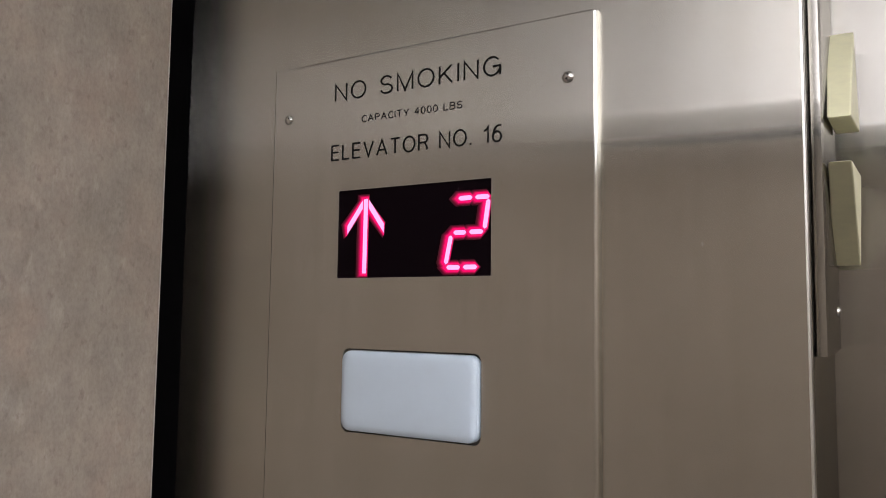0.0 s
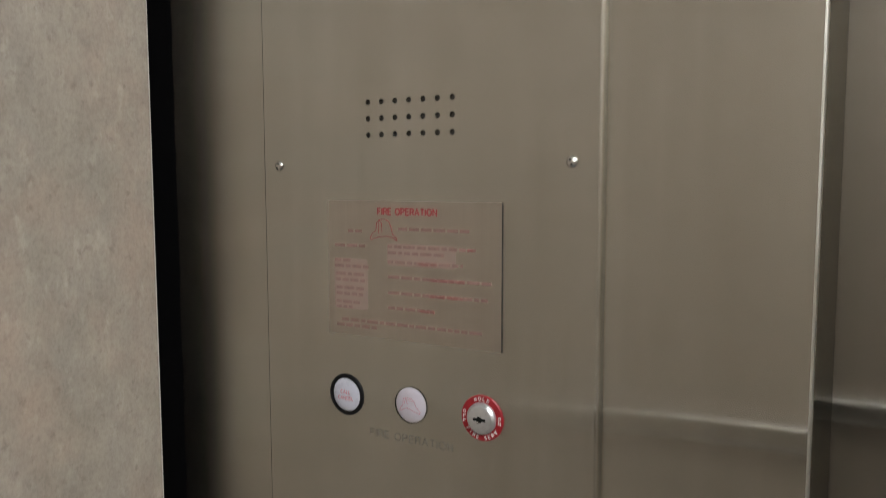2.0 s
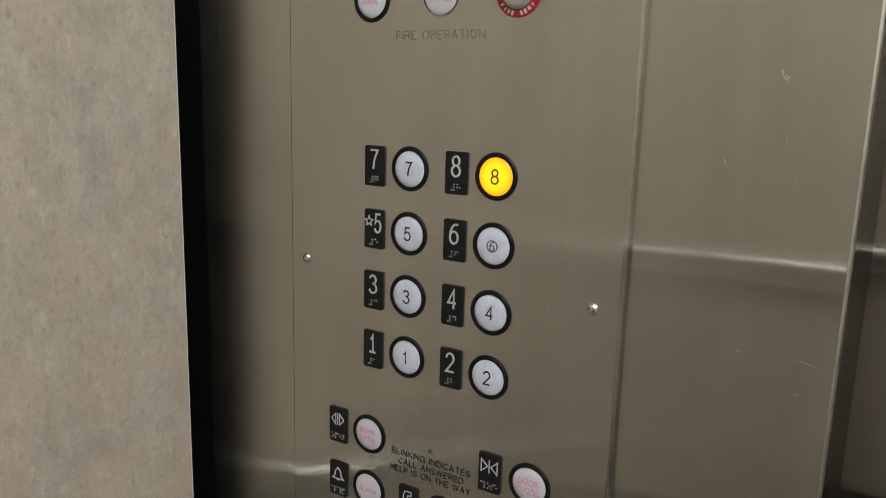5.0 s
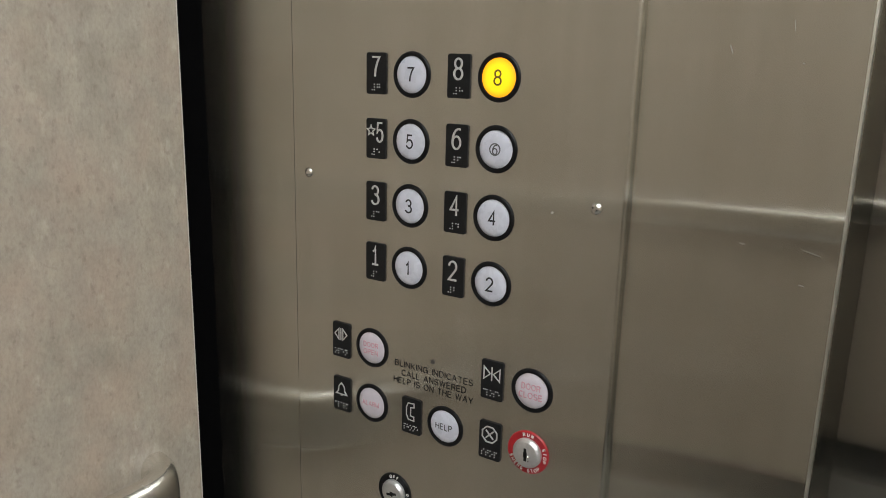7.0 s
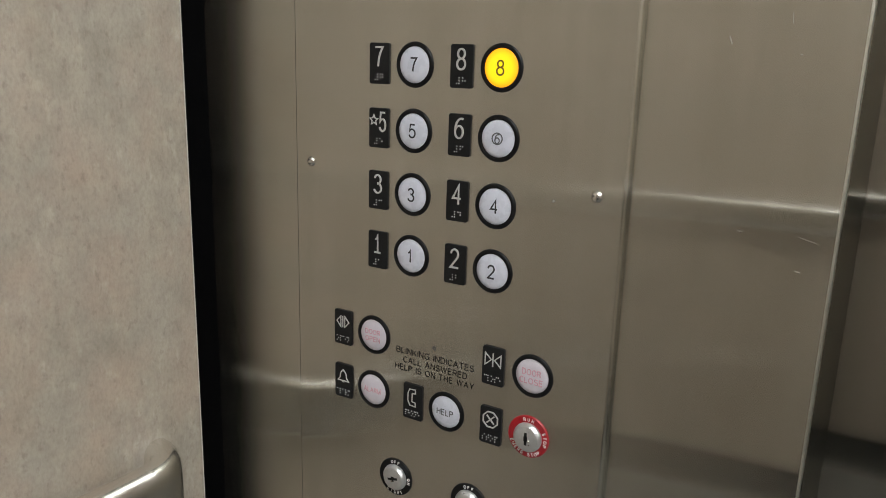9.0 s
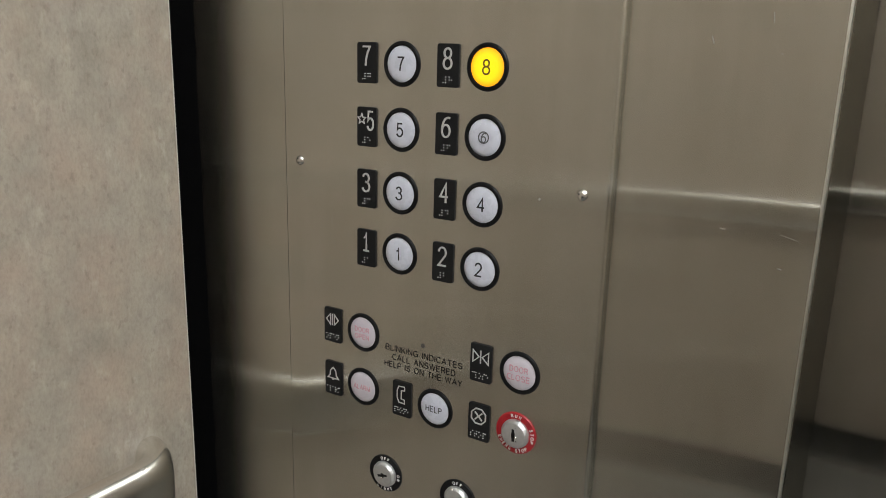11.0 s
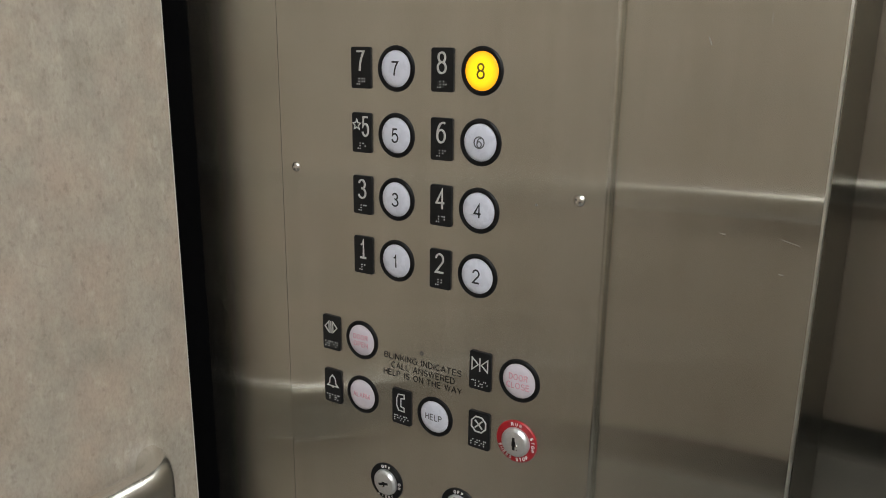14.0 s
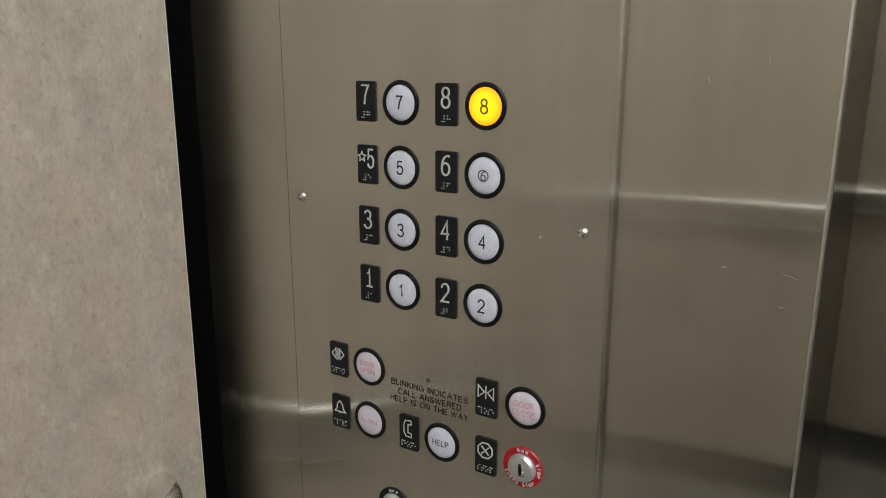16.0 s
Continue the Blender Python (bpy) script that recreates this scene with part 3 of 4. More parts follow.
def faceplate():
    bm = bmesh.new()
    r = 0.0036
    loops = []

    def loop(pts):
        vs = [bm.verts.new((x, 0, z)) for x, z in pts]
        loops.append(vs)
        return [bm.edges.new((vs[i], vs[(i + 1) % len(vs)])) for i in range(len(vs))]
    edges = loop([(PX0, PZ0), (PX1 - r, PZ0), (PX1 - r, PZ1), (PX0, PZ1)])
    edges += loop(outline(-0.0492, 0.0948, 1.7798, 1.8532, 0.0006, 1))
    edges += loop(outline(-0.0416, 0.0872, 1.6550, 1.7222, 0.006))
    for i in range(7):
        for j in range(3):
            cx, cz = -0.0143 + 0.0127 * i, 1.5412 + 0.0127 * j
            edges += loop([(cx + 0.0023 * math.cos(radians(30 * k)), cz + 0.0023 * math.sin(radians(30 * k))) for k in range(12)])
    bmesh.ops.triangle_fill(bm, use_beauty=True, use_dissolve=False, edges=edges, normal=(0, -1, 0))
    for f in bm.faces:
        f.normal_update()
        if f.normal.y > 0:
            f.normal_flip()
    for k, vs in enumerate(loops):
        n = len(vs)
        g = 0.0012 if k == 0 else 0.0
        edge = vs
        if k == 0:
            edge = [bm.verts.new((v.co.x - (g if v.co.x < 0 else 0), g * 0.45, v.co.z + (g if v.co.z > 1 else -g))) for v in vs]
        back = [bm.verts.new((v.co.x, FACE - 0.0002, v.co.z)) for v in edge]
        for i in range(n):
            j = (i + 1) % n
            if k == 0 and i == 1:
                continue
            if k == 0:
                bm.faces.new((vs[i], vs[j], edge[j], edge[i]))
            bm.faces.new((edge[i], edge[j], back[j], back[i]))
    for e in bm.edges:
        if len(e.link_faces) == 2 and e.calc_face_angle(0) > radians(40):
            e.smooth = False
    return bm


plate = on_panel("faceplate", faceplate(), STEEL_PLATE, "brushed stainless steel faceplate", smooth=False)
bend = bmesh.new()
prev = None
for i in range(9):
    a = radians(90 * i / 8)
    x, y = PX1 - 0.0036 + 0.0036 * math.sin(a), (FACE - 0.0002) * (1 - math.cos(a))
    cur = (bend.verts.new((x, y, PZ0)), bend.verts.new((x, y, PZ1)))
    if prev:
        bend.faces.new((prev[0], cur[0], cur[1], prev[1]))
    prev = cur
on_panel("bent_edge", bend, BEND, "rounded steel edge of the faceplate")
# dark strip put in for the shadow line in the gap round the faceplate
on_panel("gap_shadow", box(PX0 - 0.0016, PX1 - 0.0008, 0.0040, FACE - 0.0001, PZ0 - 0.001, PZ1 + 0.0014), DARK_GREY, "thin dark strip standing for the shadow gap behind the faceplate", smooth=False)
on_panel("backing", box(-0.03, 0.08, FACE - 0.0014, FACE - 0.0006, 1.53, 1.58), HOLLOW, "black backing behind the speaker holes")


# screws: domed heads with two drive holes
def screw_head():
    return lathe([(0, -0.0028), (0.0016, -0.0026), (0.0032, -0.0018), (0.0042, -0.0006), (0.0044, 0.0004)], 24)


SCREW_X = (-0.1075, 0.1555)
for i, z in enumerate((1.921, 1.518, 1.1175, 0.715)):
    for x in SCREW_X:
        s = on_panel("screw", screw_head(), SCREW, "domed tamperproof screw head", at=(x, 0, z))
        a = radians((35, 70, 110, 20)[i] + (40 if x > 0 else 0))
        for k in (-1, 1):
            on_panel("drive_hole", lathe([(0, -0.0027), (0.00075, -0.0027), (0.00075, -0.0012)], 12), HOLLOW, parent=s, at=(k * 0.0017 * math.cos(a), 0, k * 0.0017 * math.sin(a)))

# engraved headings
for text, x0, x1, z0, z1, weight in (("NO SMOKING", -0.0562, 0.1022, 1.9305, 1.9462, 0.00152),
                                     ("CAPACITY 4000 LBS.", -0.0272, 0.0712, 1.9095, 1.9155, 0.00068),
                                     ("ELEVATOR NO. 16", -0.0587, 0.1032, 1.8795, 1.8932, 0.00142)):
    on_panel("heading", engraved(text, x0, x1, z0, z1, weight, -0.0003, 0.0003), INK, "black engraved capitals", smooth=False)

# floor indicator
disp = on_panel("indicator", box(-0.0492, 0.0948, 0.0012, 0.004, 1.7798, 1.8532), GLASS_BLACK, "black indicator window with lit pink arrow and digit", smooth=False)
DOFF = (0, 0, 0)
# raised strip added to draw the highlight along the window's cut edge
rim = stroke([(-0.0494, 1.7796), (0.0950, 1.7796), (0.0950, 1.8534), (-0.0494, 1.8534)], 0.0005, -0.0002, 0.0006, True)
on_panel("window_rim", rim, SCREW, "thin bright strip for the highlight on the window's cut edge", parent=disp, at=(0, 0, 0), smooth=False)


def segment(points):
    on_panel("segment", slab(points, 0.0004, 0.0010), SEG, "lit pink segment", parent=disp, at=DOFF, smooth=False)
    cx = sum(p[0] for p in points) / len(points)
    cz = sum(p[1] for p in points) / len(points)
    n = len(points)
    # stepped glowing layers put the soft halo into the shape, shifted left
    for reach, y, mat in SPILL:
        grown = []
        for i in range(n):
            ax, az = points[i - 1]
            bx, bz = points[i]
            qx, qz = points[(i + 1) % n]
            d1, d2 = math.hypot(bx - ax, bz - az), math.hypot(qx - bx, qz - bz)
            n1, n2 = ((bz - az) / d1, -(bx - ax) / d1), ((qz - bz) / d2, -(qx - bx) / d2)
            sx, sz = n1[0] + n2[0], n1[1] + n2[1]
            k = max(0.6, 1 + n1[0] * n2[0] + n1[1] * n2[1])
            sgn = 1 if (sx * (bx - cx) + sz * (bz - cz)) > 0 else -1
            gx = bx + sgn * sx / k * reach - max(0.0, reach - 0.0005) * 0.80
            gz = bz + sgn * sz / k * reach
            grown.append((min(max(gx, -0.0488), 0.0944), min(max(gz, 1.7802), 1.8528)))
        on_panel("segment_halo", slab(grown, y, 0.00115), mat, "glowing layer built for the red halo round the segment", parent=disp, at=DOFF, smooth=False)


def bar_segment(ax, az, bx, bz, w):
    d = math.hypot(bx - ax, bz - az)
    ux, uz = (bx - ax) / d, (bz - az) / d
    px, pz = -uz * w / 2, ux * w / 2
    t = w * 0.5
    segment([(ax, az), (ax + ux * t + px, az + uz * t + pz), (bx - ux * t + px, bz - uz * t + pz), (bx, bz),
             (bx - ux * t - px, bz - uz * t - pz), (ax + ux * t - px, az + uz * t - pz)])


segment([(-0.0239, 1.7835), (-0.0200, 1.7835), (-0.0194, 1.8448), (-0.0234, 1.8448)])
segment([(-0.0400, 1.8165), (-0.0400, 1.8235), (-0.0246, 1.8440), (-0.0246, 1.8370)])
segment([(-0.0030, 1.8160), (-0.0030, 1.8235), (-0.0184, 1.8440), (-0.0184, 1.8370)])
for a in ((0.0660, 1.8395, 0.0785, 1.8395), (0.0805, 1.8395, 0.0932, 1.8395), (0.0922, 1.8378, 0.0888, 1.8150),
          (0.0618, 1.8133, 0.0735, 1.8133), (0.0755, 1.8133, 0.0880, 1.8133), (0.0600, 1.8115, 0.0553, 1.7890),
          (0.0558, 1.7868, 0.0683, 1.7868), (0.0705, 1.7868, 0.0830, 1.7868)):
    bar_segment(*a, 0.0036)

# emergency light lens: a milky pillow set in its cut-out
lens = bmesh.new()
prev = None
for y, inset in ((0.005, 0.0012), (-0.0005, 0.0012), (-0.0028, 0.0017), (-0.0046, 0.0036), (-0.0056, 0.0070), (-0.0061, 0.013), (-0.0064, 0.024)):
    pts = outline(-0.0416 + inset, 0.0872 - inset, 1.6550 + inset, 1.7222 - inset, max(0.0090 - inset * 0.15, 0.005), 6)
    ring = [lens.verts.new((x, y, z)) for x, z in pts]
    if prev:
        for i in range(len(ring)):
            j = (i + 1) % len(ring)
            lens.faces.new((prev[i], prev[j], ring[j], ring[i]))
    prev = ring
lens.faces.new(prev)
bmesh.ops.recalc_face_normals(lens, faces=lens.faces[:])
on_panel("lamp_lens", lens, WHITE, "milky white emergency light lens, unlit")
on_panel("lamp_recess", box(-0.0416, 0.0872, FACE - 0.0014, FACE - 0.0006, 1.6550, 1.7222), HOLLOW, "dark recess round the lens", smooth=False)

# fire instructions
SX0, SX1, SZ0, SZ1 = -0.0545, 0.1035, 1.3805, 1.4895
sign = on_panel("sign_plate", slab([(SX0, SZ0), (SX1, SZ0), (SX1, SZ1), (SX0, SZ1)], -0.0010, 0.0, 0.0003), SIGN, "thin steel sign with faded red fire instructions", smooth=False)
on_panel("sign_edge", slab([(SX1, SZ0), (SX1 + 0.0002, SZ0), (SX1 + 0.0002, SZ1), (SX1, SZ1)], -0.0011, 0.0), HOLLOW, "dark edge", smooth=False)
SO = (0, 0, 0)
on_panel("title", engraved("FIRE OPERATION", -0.0055, 0.0495, 1.4785, 1.4845, 0.0011, -0.0013, -0.0008), INK_RED, "red printed title", parent=sign, at=SO, smooth=False)
HAT = [(-0.0125, 1.4605), (-0.0105, 1.4640), (-0.0070, 1.4665), (-0.0062, 1.4725), (-0.0040, 1.4748), (0.0010, 1.4755), (0.0055, 1.4735), (0.0075, 1.4690), (0.0088, 1.4640), (0.0128, 1.4605), (0.0128, 1.4588), (0.0095, 1.4612), (0.0030, 1.4622), (-0.0050, 1.4612), (-0.0115, 1.4590)]
hat = stroke(HAT, 0.0006, -0.0012, -0.0009, True)
stroke([(-0.0045, 1.4640), (-0.0040, 1.4748), (-0.0015, 1.4720), (-0.0012, 1.4650)], 0.0005, -0.0012, -0.0009, False, hat)
on_panel("helmet_outline", hat, INK_RED, "red line drawing of a fire helmet", parent=sign, at=SO, smooth=False)
rng = random.Random(5)


def bars(x0, x1, z, mat, h=0.0025, proud=0.00115):
    """Print too faded to read: short bars of word length."""
    x = x0
    while x < x1 - 0.002:
        w = min(rng.uniform(0.004, 0.011), x1 - x)
        on_panel("faded_word", slab([(x, z - h / 2), (x + w, z - h / 2), (x + w, z + h / 2), (x, z + h / 2)], -proud, -0.0009), mat, parent=sign, at=SO, smooth=False)
        x += w + 0.0016


K = 0.158 / 633.0                     # width of the sign in its own units


def sx(u):
    return SX0 + (u - 80) * K


def sz(v):
    return SZ1 - (v - 200) * (SZ1 - SZ0) / 525.0


BLUSH = plain("red_stain_on_steel", (0.50, 0.395, 0.345), 0.45, 0.6, 0.05, 160)
for u0, u1, v0, v1 in ((102, 236, 424, 622), (312, 560, 358, 442)):
    on_panel("faded_block", slab(outline(sx(u0), sx(u1), sz(v1), sz(v0), 0.003, 4), -0.00106, -0.0009), BLUSH, "block of print faded to a pink stain", parent=sign, at=SO, smooth=False)
for u0, u1, v, m in ((355, 607, 303, INK_PINK), (315, 628, 370, INK_PINK), (315, 520, 393, INK_PINK), (315, 585, 428, INK_PINK), (315, 680, 485, INK_PINK),
                     (315, 668, 545, INK_PINK), (315, 487, 603, INK_PINK), (130, 660, 665, INK_PINK), (160, 215, 316, INK_PINK), (105, 232, 373, INK_PINK),
                     (105, 180, 432, INK_PINK), (105, 240, 454, INK_PINK), (110, 228, 485, INK_PINK), (110, 225, 508, INK_PINK), (110, 225, 540, INK_PINK),
                     (110, 228, 563, INK_PINK), (110, 205, 595, INK_PINK), (110, 175, 615, INK_PINK), (110, 270, 687, INK_PINK)):
    bars(sx(u0), sx(u1), sz(v), m)
for u0, u1, v in ((470, 590, 487), (470, 585, 547), (430, 495, 430), (435, 487, 605), (600, 628, 370)):
    bars(sx(u0), sx(u1), sz(v), INK_BAR, 0.0021, 0.0014)


# ---------------------------------------------------------------- buttons
RING_PROFILE = [(0.0139, -0.0002), (0.0141, -0.0012), (0.0148, -0.0015), (0.0164, -0.0013), (0.0173, -0.0006), (0.0176, 0.0002)]
CAP_PROFILE = [(0, -0.0021), (0.004, -0.00207), (0.008, -0.0019), (0.0112, -0.0015), (0.0131, -0.0009), (0.0139, -0.0003), (0.0139, 0.0002)]


def button(name, x, z, label, mat, marks, ink, ringed=True, r_scale=1.0):
    ob = on_panel(name, lathe([(r * r_scale, y) for r, y in (RING_PROFILE if ringed else [(0.0146, -0.0002), (0.0148, -0.0008), (0.0150, 0.0002)])], 48), RING, label, at=(x, 0, z))
    on_panel("cap", lathe([(r * r_scale, y) for r, y in CAP_PROFILE], 48), mat, parent=ob, at=(0, 0, 0))
    for bm in marks:
        on_panel("marking", bm, ink, parent=ob, at=(0, 0, 0), smooth=False)
    return ob


ROWS_Z = {"1": 1.05, "3": 1.1008, "5": 1.1516, "7": 1.2024, "2": 1.05, "4": 1.1008, "6": 1.1516, "8": 1.2024}
for ch, z in ROWS_Z.items():
    x = 0.0 if ch in "1357" else 0.0760
    lit = ch == "8"
    w = 0.0034
    mk = [engraved(ch, -w if ch != "1" else -0.0022, w if ch != "1" else 0.0012, -0.0057, 0.0057, 0.0013, -0.0023, -0.0016)]
    ink = INK_LIT if lit else INK_DIGIT
    if ch == "6":
        mk = [engraved(ch, -0.0023, 0.0023, -0.0040, 0.0036, 0.0009, -0.0023, -0.0016)]
        mk.append(stroke([(0.0042 * math.cos(radians(20 * k)), 0.0042 * math.sin(radians(20 * k))) for k in range(18)], 0.0009, -0.0023, -0.0020, True))
        ink = INK_GREY
    button("floor_button", x, z, "round button lit amber, in a black ring" if lit else ("round white button with a worn numeral, in a black ring" if ch == "6" else "round white button in a black ring"),
           CAP_LIT if lit else CAP, mk, ink)


def two_lines(a, b, w, h, gap):
    k = w / 2 / 4.6
    return [engraved(a, -k * len(a), k * len(a), gap / 2, gap / 2 + h, 0.0008, -0.0023, -0.0012), engraved(b, -k * len(b), k * len(b), -gap / 2 - h, -gap / 2, 0.0008, -0.0023, -0.0012)]


button("door_button", -0.0375, 0.9730, "pinkish white door button with faded red print", CAP_OLD, two_lines("DOOR", "OPEN", 0.0180, 0.0048, 0.0016), INK_ROSE)
button("door_button", 0.1150, 0.9735, "pinkish white door button with faded red print", CAP_OLD, two_lines("DOOR", "CLOSE", 0.0182, 0.0052, 0.0018), INK_ROSE)
button("alarm_button", -0.0375, 0.9220, "pinkish white alarm button with faded red print", CAP_OLD, [engraved("ALARM", -0.0092, 0.0092, -0.0024, 0.0024, 0.0008, -0.0023, -0.0012)], INK_ROSE)
button("help_button", 0.0385, 0.9220, "white help button with black print", CAP, [engraved("HELP", -0.0080, 0.0080, -0.0028, 0.0028, 0.0007, -0.0023, -0.0012)], INK_GREY)
button("call_cancel_button", -0.0385, 1.3297, "white call cancel button with faded red print", CAP, two_lines("CALL", "CANCEL", 0.0120, 0.0036, 0.0014), INK_ROSE)
HELM = [(-0.0092, -0.0045), (-0.0080, -0.0020), (-0.0062, 0.0000), (-0.0060, 0.0048), (-0.0040, 0.0060), (0.0020, 0.0056), (0.0045, 0.0030), (0.0060, -0.0005), (0.0098, -0.0042), (0.0092, -0.0056), (0.0050, -0.0044), (-0.0030, -0.0020), (-0.0085, -0.0048)]
hm = stroke(HELM, 0.0005, -0.0023, -0.0020, True)
stroke([(-0.0020, 0.0005), (-0.0038, 0.0055), (-0.0050, 0.0010)], 0.0005, -0.0023, -0.0020, False, hm)
stroke([(-0.0030, 0.0045), (0.0030, 0.0040)], 0.0004, -0.0023, -0.0020, False, hm)
button("fire_lamp", 0.0245, 1.3300, "white jewel lamp with a pink fire helmet drawing", CAP_OLD, [hm], INK_ROSE, False)


# ---------------------------------------------------------------- touch plates with raised signs and dots
DOTS = {"#": (3, 4, 5, 6), "1": (1,), "2": (1, 2), "3": (1, 4), "4": (1, 4, 5), "5": (1, 5), "6": (1, 2, 4), "7": (1, 2, 4, 5), "8": (1, 2, 5),
        "o": (1, 3, 5), "p": (1, 2, 3, 4), "c": (1, 4), "l": (1, 2, 3), "a": (1,), "m": (1, 3, 4), "h": (1, 2, 5), "e": (1, 5), "s": (2, 3, 4), "t": (2, 3, 4, 5), "n": (1, 3, 4, 5), "r": (1, 2, 3, 5)}


def braille(word, z, dx=0.0021):
    bm = bmesh.new()
    n = len(word)
    pitch = min(dx * 2.45, 0.0155 / n)
    for i, ch in enumerate(word):
        cx = (i - (n - 1) / 2) * pitch
        for d in DOTS[ch]:
            px = cx + (-0.5 if d <= 3 else 0.5) * min(dx, pitch * 0.45)
            pz = z + (1 - (d - 1) % 3) * dx
            b = lathe([(0, -0.0026), (0.00035, -0.0022), (0.00055, -0.0015)], 8)
            bmesh.ops.translate(b, vec=(px, 0, pz), verts=b.verts[:])
            me = bpy.data.meshes.new("tmp")
            b.to_mesh(me)
            b.free()
            bm.from_mesh(me)
            bpy.data.meshes.remove(me)
    return bm


def touch_plate(x, z, label, signs, word):
    ob = on_panel("touch_plate", slab(outline(-0.0097, 0.0097, -0.0160, 0.0160, 0.0018, 4), -0.0016, 0.0, 0.0004), PLATE_BLACK, label, at=(x, 0, z))
    for bm in signs:
        on_panel("raised_sign", bm, RAISED, parent=ob, at=(0, 0, 0), smooth=False)
    tagged(on_panel("raised_dots", braille(word, -0.0105), RAISED, parent=ob, at=(0, 0, 0)), kind="stuff")
    return ob


def raised_digit(ch, x0=-0.0042, x1=0.0042, z0=-0.0030, z1=0.0132):
    bm = engraved(ch, x0 if ch != "1" else -0.0026, x1 if ch != "1" else 0.0012, z0, z1, 0.0014, -0.0024, -0.0014)
    if ch == "1":
        stroke([(-0.0028, z0 + 0.0008), (0.0032, z0 + 0.0008)], 0.0015, -0.0023, -0.0014, False, bm)
    return bm


for ch, z in ROWS_Z.items():
    x = -0.0335 if ch in "1357" else 0.0428
    signs = [raised_digit(ch)]
    if ch == "5":
        star = []
        for k in range(10):
            rr = 0.0042 if k % 2 == 0 else 0.0019
            star.append((-0.0046 + rr * math.sin(radians(36 * k)), 0.0062 + rr * math.cos(radians(36 * k))))
        signs = [raised_digit(ch, 0.0006, 0.0078), stroke(star, 0.0008, -0.0022, -0.0014, True)]
    touch_plate(x, z + 0.0001, "black plate with a raised numeral and dots", signs, "#" + ch)


def tri(pts, w=0.0009):
    return stroke(pts, w, -0.0022, -0.0014, True)


def line(pts, w=0.0009):
    return stroke(pts, w, -0.0022, -0.0014, False)


touch_plate(-0.0710, 0.9730, "black plate with raised door-open sign", [tri([(-0.0068, 0.0055), (-0.0022, 0.0105), (-0.0022, 0.0005)]), tri([(0.0068, 0.0055), (0.0022, 0.0105), (0.0022, 0.0005)]), line([(0, 0.0108), (0, 0.0002)])], "open")
touch_plate(0.0812, 0.9735, "black plate with raised door-close sign", [tri([(-0.0014, 0.0055), (-0.0070, 0.0105), (-0.0070, 0.0005)]), tri([(0.0014, 0.0055), (0.0070, 0.0105), (0.0070, 0.0005)]), line([(0, 0.0110), (0, 0.0000)])], "close")
touch_plate(-0.0706, 0.9220, "black plate with raised bell sign", [tri([(-0.0062, 0.0002), (-0.0036, 0.0030), (-0.0032, 0.0070), (-0.0012, 0.0098), (0.0012, 0.0098), (0.0032, 0.0070), (0.0036, 0.0030), (0.0062, 0.0002)]), line([(-0.0010, -0.0006), (0.0010, -0.0006)], 0.0014), line([(0, 0.0098), (0, 0.0112)])], "alarm")
touch_plate(0.0054, 0.9220, "black plate with raised telephone sign", [tri([(-0.0030, 0.0115), (0.0030, 0.0120), (0.0032, 0.0085), (-0.0002, 0.0080), (-0.0004, 0.0005), (0.0030, 0.0000), (0.0032, -0.0035), (-0.0026, -0.0032), (-0.0046, 0.0010), (-0.0046, 0.0075)], 0.0008)], "phone")
OCT = [(0.0070 * math.cos(radians(22.5 + 45 * k)), 0.0055 + 0.0070 * math.sin(radians(22.5 + 45 * k))) for k in range(8)]
touch_plate(0.0814, 0.9225, "black plate with raised stop sign", [tri(OCT, 0.0011), line([(-0.0034, 0.0021), (0.0034, 0.0089)], 0.0012), line([(-0.0034, 0.0089), (0.0034, 0.0021)], 0.0012)], "stop")


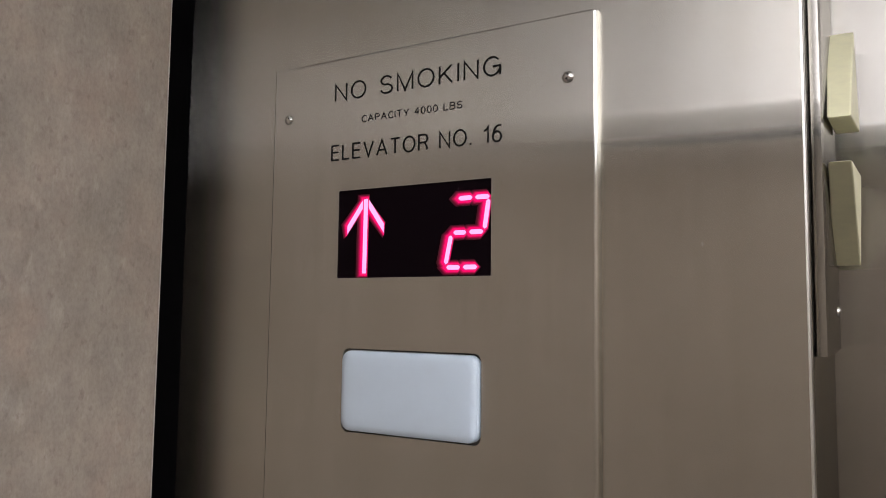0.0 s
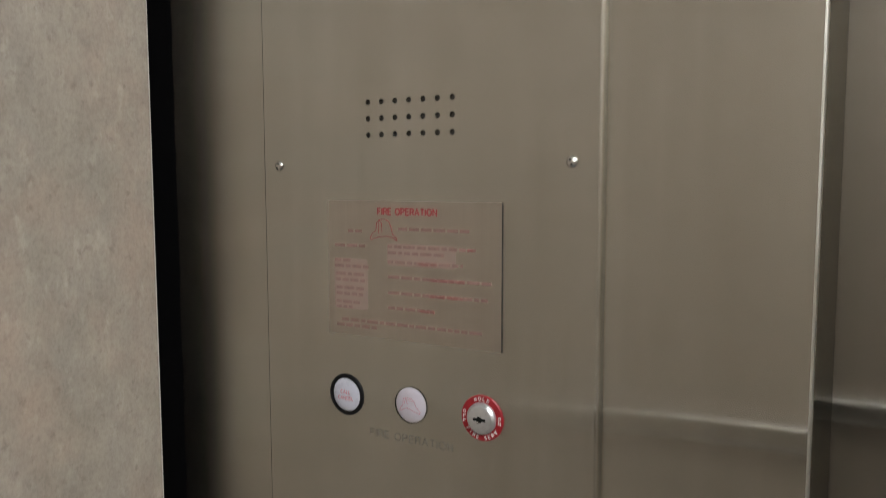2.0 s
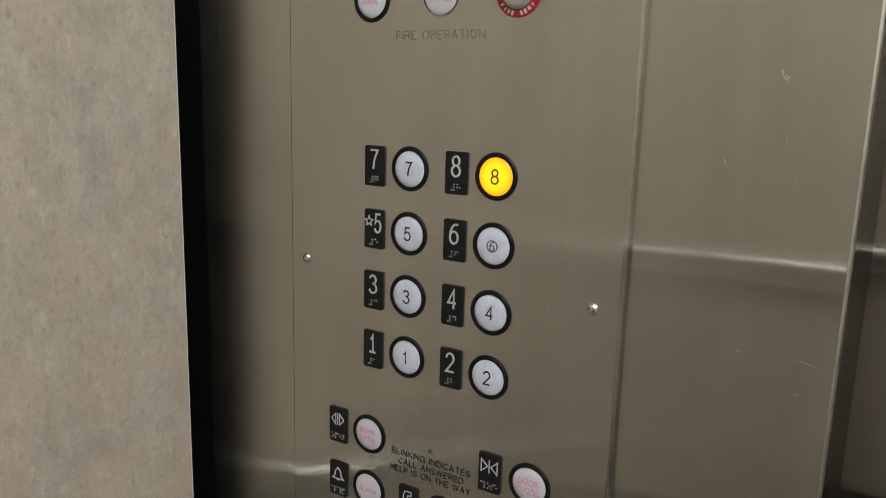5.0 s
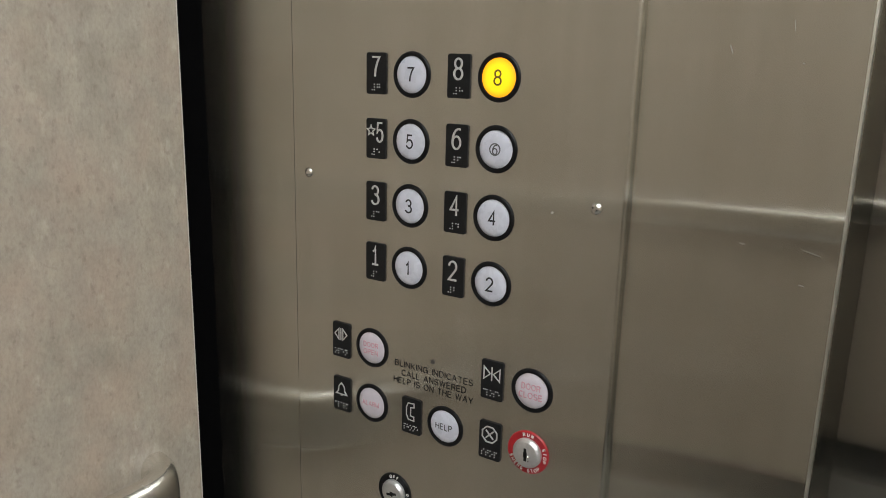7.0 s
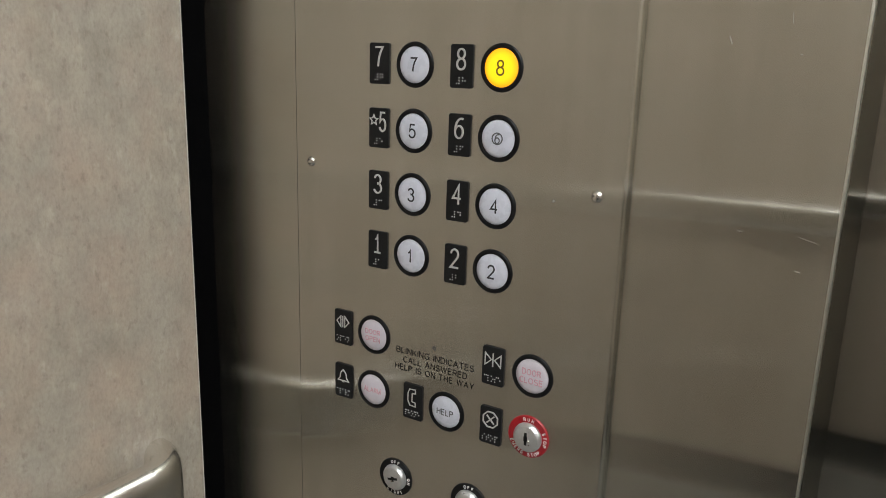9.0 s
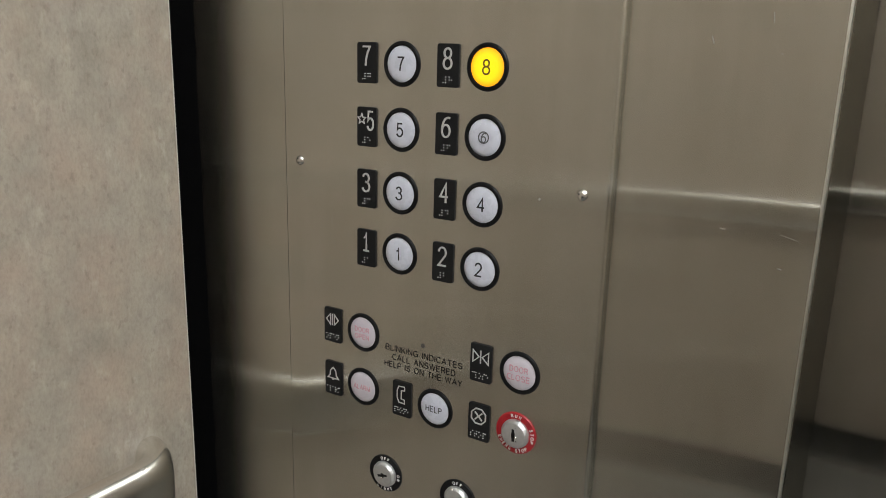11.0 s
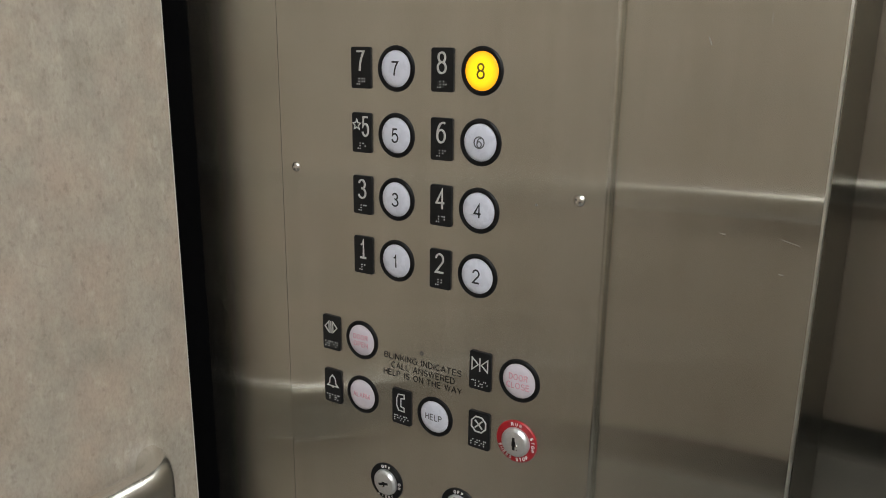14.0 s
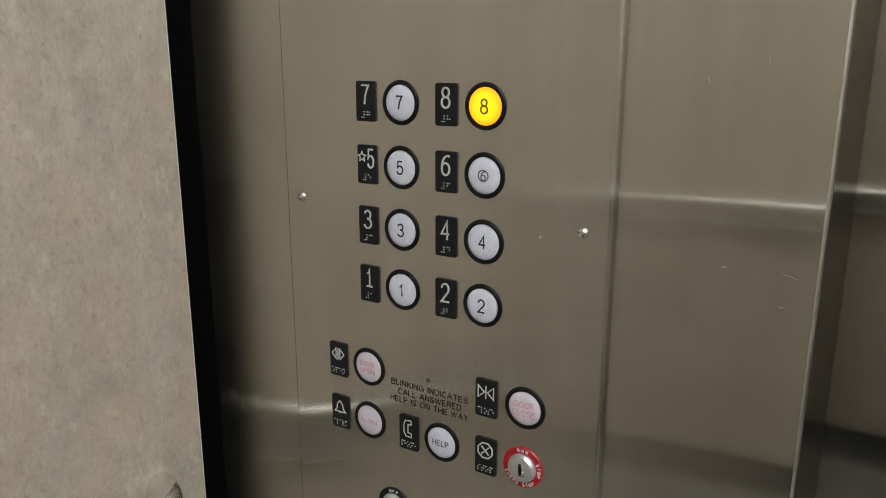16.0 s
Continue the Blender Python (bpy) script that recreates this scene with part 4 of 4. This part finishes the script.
# ---------------------------------------------------------------- keyswitches
def keyswitch(x, z, label, mat, words, slot):
    ob = on_panel("keyswitch", lathe([(0.0100, -0.0010), (0.0168, -0.0014), (0.0174, -0.0008), (0.0176, 0.0002)], 48), mat, label, at=(x, 0, z))
    on_panel("lock_cylinder", lathe([(0, -0.0056), (0.0092, -0.0056), (0.0100, -0.0052), (0.0104, -0.0044), (0.0119, -0.0030), (0.0121, -0.0008)], 40), CHROME, "bright turned lock cylinder", parent=ob, at=(0, 0, 0))
    c, s = math.cos(radians(slot)), math.sin(radians(slot))
    k = slab([(-0.0052 * c + 0.0011 * s, -0.0052 * s - 0.0011 * c), (0.0052 * c + 0.0011 * s, 0.0052 * s - 0.0011 * c), (0.0052 * c - 0.0011 * s, 0.0052 * s + 0.0011 * c), (-0.0052 * c - 0.0011 * s, -0.0052 * s + 0.0011 * c)], -0.0058, -0.0054)
    slab([(-0.0015, -0.0022), (0.0015, -0.0022), (0.0015, 0.0022), (-0.0015, 0.0022)], -0.0058, -0.0054, 0, k)
    on_panel("key_slot", k, HOLLOW, "dark key slot", parent=ob, at=(0, 0, 0), smooth=False)
    # the glint in the key slot, added as a small bright stud
    on_panel("slot_glint", lathe([(0, -0.0062), (0.0007, -0.0061), (0.0011, -0.0056)], 14), SCREW, "small bright stud standing for the glint in the slot", parent=ob, at=(0.0022 * s - 0.0012 * c, 0, -0.0022 * abs(c) - 0.0014 * abs(s)))
    for word, mid_angle, inward, step, stacked in words:
        if stacked:
            bm = bmesh.new()
            for i, ch in enumerate(word):
                zz = ((len(word) - 1) / 2 - i) * 0.0036
                xx = stacked
                one = engraved(ch, xx - 0.0011, xx + 0.0011, zz - 0.0014, zz + 0.0014, 0.00045, -0.0017, -0.0009)
                me = bpy.data.meshes.new("tmp")
                one.to_mesh(me)
                one.free()
                bm.from_mesh(me)
                bpy.data.meshes.remove(me)
        else:
            bm = arc_text(word, 0.0147, mid_angle, 0.0030, step, -0.0017, inward)
        on_panel("lettering", bm, INK_WHITE, "white lettering", parent=ob, at=(0, 0, 0), smooth=False)
    return ob


keyswitch(0.0878, 1.3297, "fire service keyswitch with a red ring", RED, (("HOLD", 90, False, 14, 0), ("OFF", 0, False, 0, -0.0146), ("ON", 0, False, 0, 0.0146), ("FIRE SERV", 270, True, 13, 0)), 0)
keyswitch(0.1148, 0.9228, "emergency stop keyswitch with a red ring", RED, (("RUN", 90, False, 14, 0), ("STOP", 5, False, 13, 0), ("EMERG STOP", 258, True, 12, 0)), 92)
keyswitch(-0.0117, 0.8450, "light keyswitch with a black ring", RING, (("OFF", 90, False, 14, 0), ("ON", 0, False, 15, 0), ("LIGHT", 270, True, 14, 0)), 15)
keyswitch(0.0637, 0.8460, "keyswitch with a black ring", RING, (("OFF", 90, False, 14, 0), ("ON", 0, False, 15, 0)), 15)

# engraved small print
on_panel("engraving", engraved("FIRE OPERATION", -0.0150, 0.0625, 1.2990, 1.3055, 0.0007, -0.0003, 0.0003), INK_WORN, "worn engraved capitals", smooth=False)
for text, x0, x1, z in (("BLINKING INDICATES", -0.0132, 0.0636, 0.9634), ("CALL ANSWERED", -0.0060, 0.0572, 0.9556), ("HELP IS ON THE WAY", -0.0142, 0.0640, 0.9482)):
    on_panel("engraving", engraved(text, x0, x1, z, z + 0.0054, 0.00053, -0.0003, 0.0003), INK, "small black engraved capitals", smooth=False)
on_panel("call_light", lathe([(0, 0.0001), (0.0010, -0.0002), (0.0018, -0.0004), (0.0021, 0.0002)], 16), DARK_GREY, "tiny call light", at=(0.0250, 0, 0.9750))

on_panel("blemish", slab([(0.1219, 1.1106), (0.1232, 1.1097), (0.1244, 1.1107), (0.1233, 1.1118)], -0.0002, 0.0001), SCRATCH, "small pale ding", smooth=False)

for x, z in ((0.1757, 1.0760), (0.1757, 0.9890), (0.1760, 1.2520)):
    on_panel("edge_ding", lathe([(0, -0.0002), (0.0003, -0.0001), (0.0005, 0.0006)], 10), SCRATCH, "small bright ding", at=(x, 0.0007, z))

# scratches and dings on the return panel, thin dull nicks
for pts, w in ((((0.2492, 1.1064), (0.2515, 1.1058), (0.2524, 1.1064)), 0.0005),
               (((0.2657, 1.2400), (0.2662, 1.2340)), 0.00016),
               (((0.2860, 1.1070), (0.2960, 1.1046)), 0.00017),
               (((0.2860, 1.0854), (0.2890, 1.0850)), 0.0004),
               (((0.2310, 1.2260), (0.2328, 1.2215)), 0.0004),
               (((0.2725, 1.2162), (0.2735, 1.2160)), 0.0004),
               (((0.2450, 1.8000), (0.2452, 1.7975)), 0.0004),
               (((0.2592, 1.2790), (0.2600, 1.2752), (0.2618, 1.2728)), 0.0007),
               (((0.2606, 1.2756), (0.2640, 1.2740)), 0.0005),
               (((0.2622, 1.2752), (0.2632, 1.2722)), 0.0004),
               (((0.2938, 1.2808), (0.2945, 1.2804)), 0.0005),
               (((-0.1915, 1.1728), (-0.1909, 1.1724)), 0.0006)):
    nick = linked("scratch", stroke(list(pts), w, FACE - 0.0002, FACE + 0.0002), SCRATCH, False)
    nick.parent = wall_front
for z in (1.7900, 1.2640, 1.0450, 1.0180, 0.9460):
    nick = linked("edge_ding", slab([(0.3062, z - 0.0006), (0.3070, z - 0.0008), (0.3071, z + 0.0005), (0.3063, z + 0.0007)], FACE + 0.0003, FACE + 0.0040), SCRATCH, False)
    nick.parent = wall_front
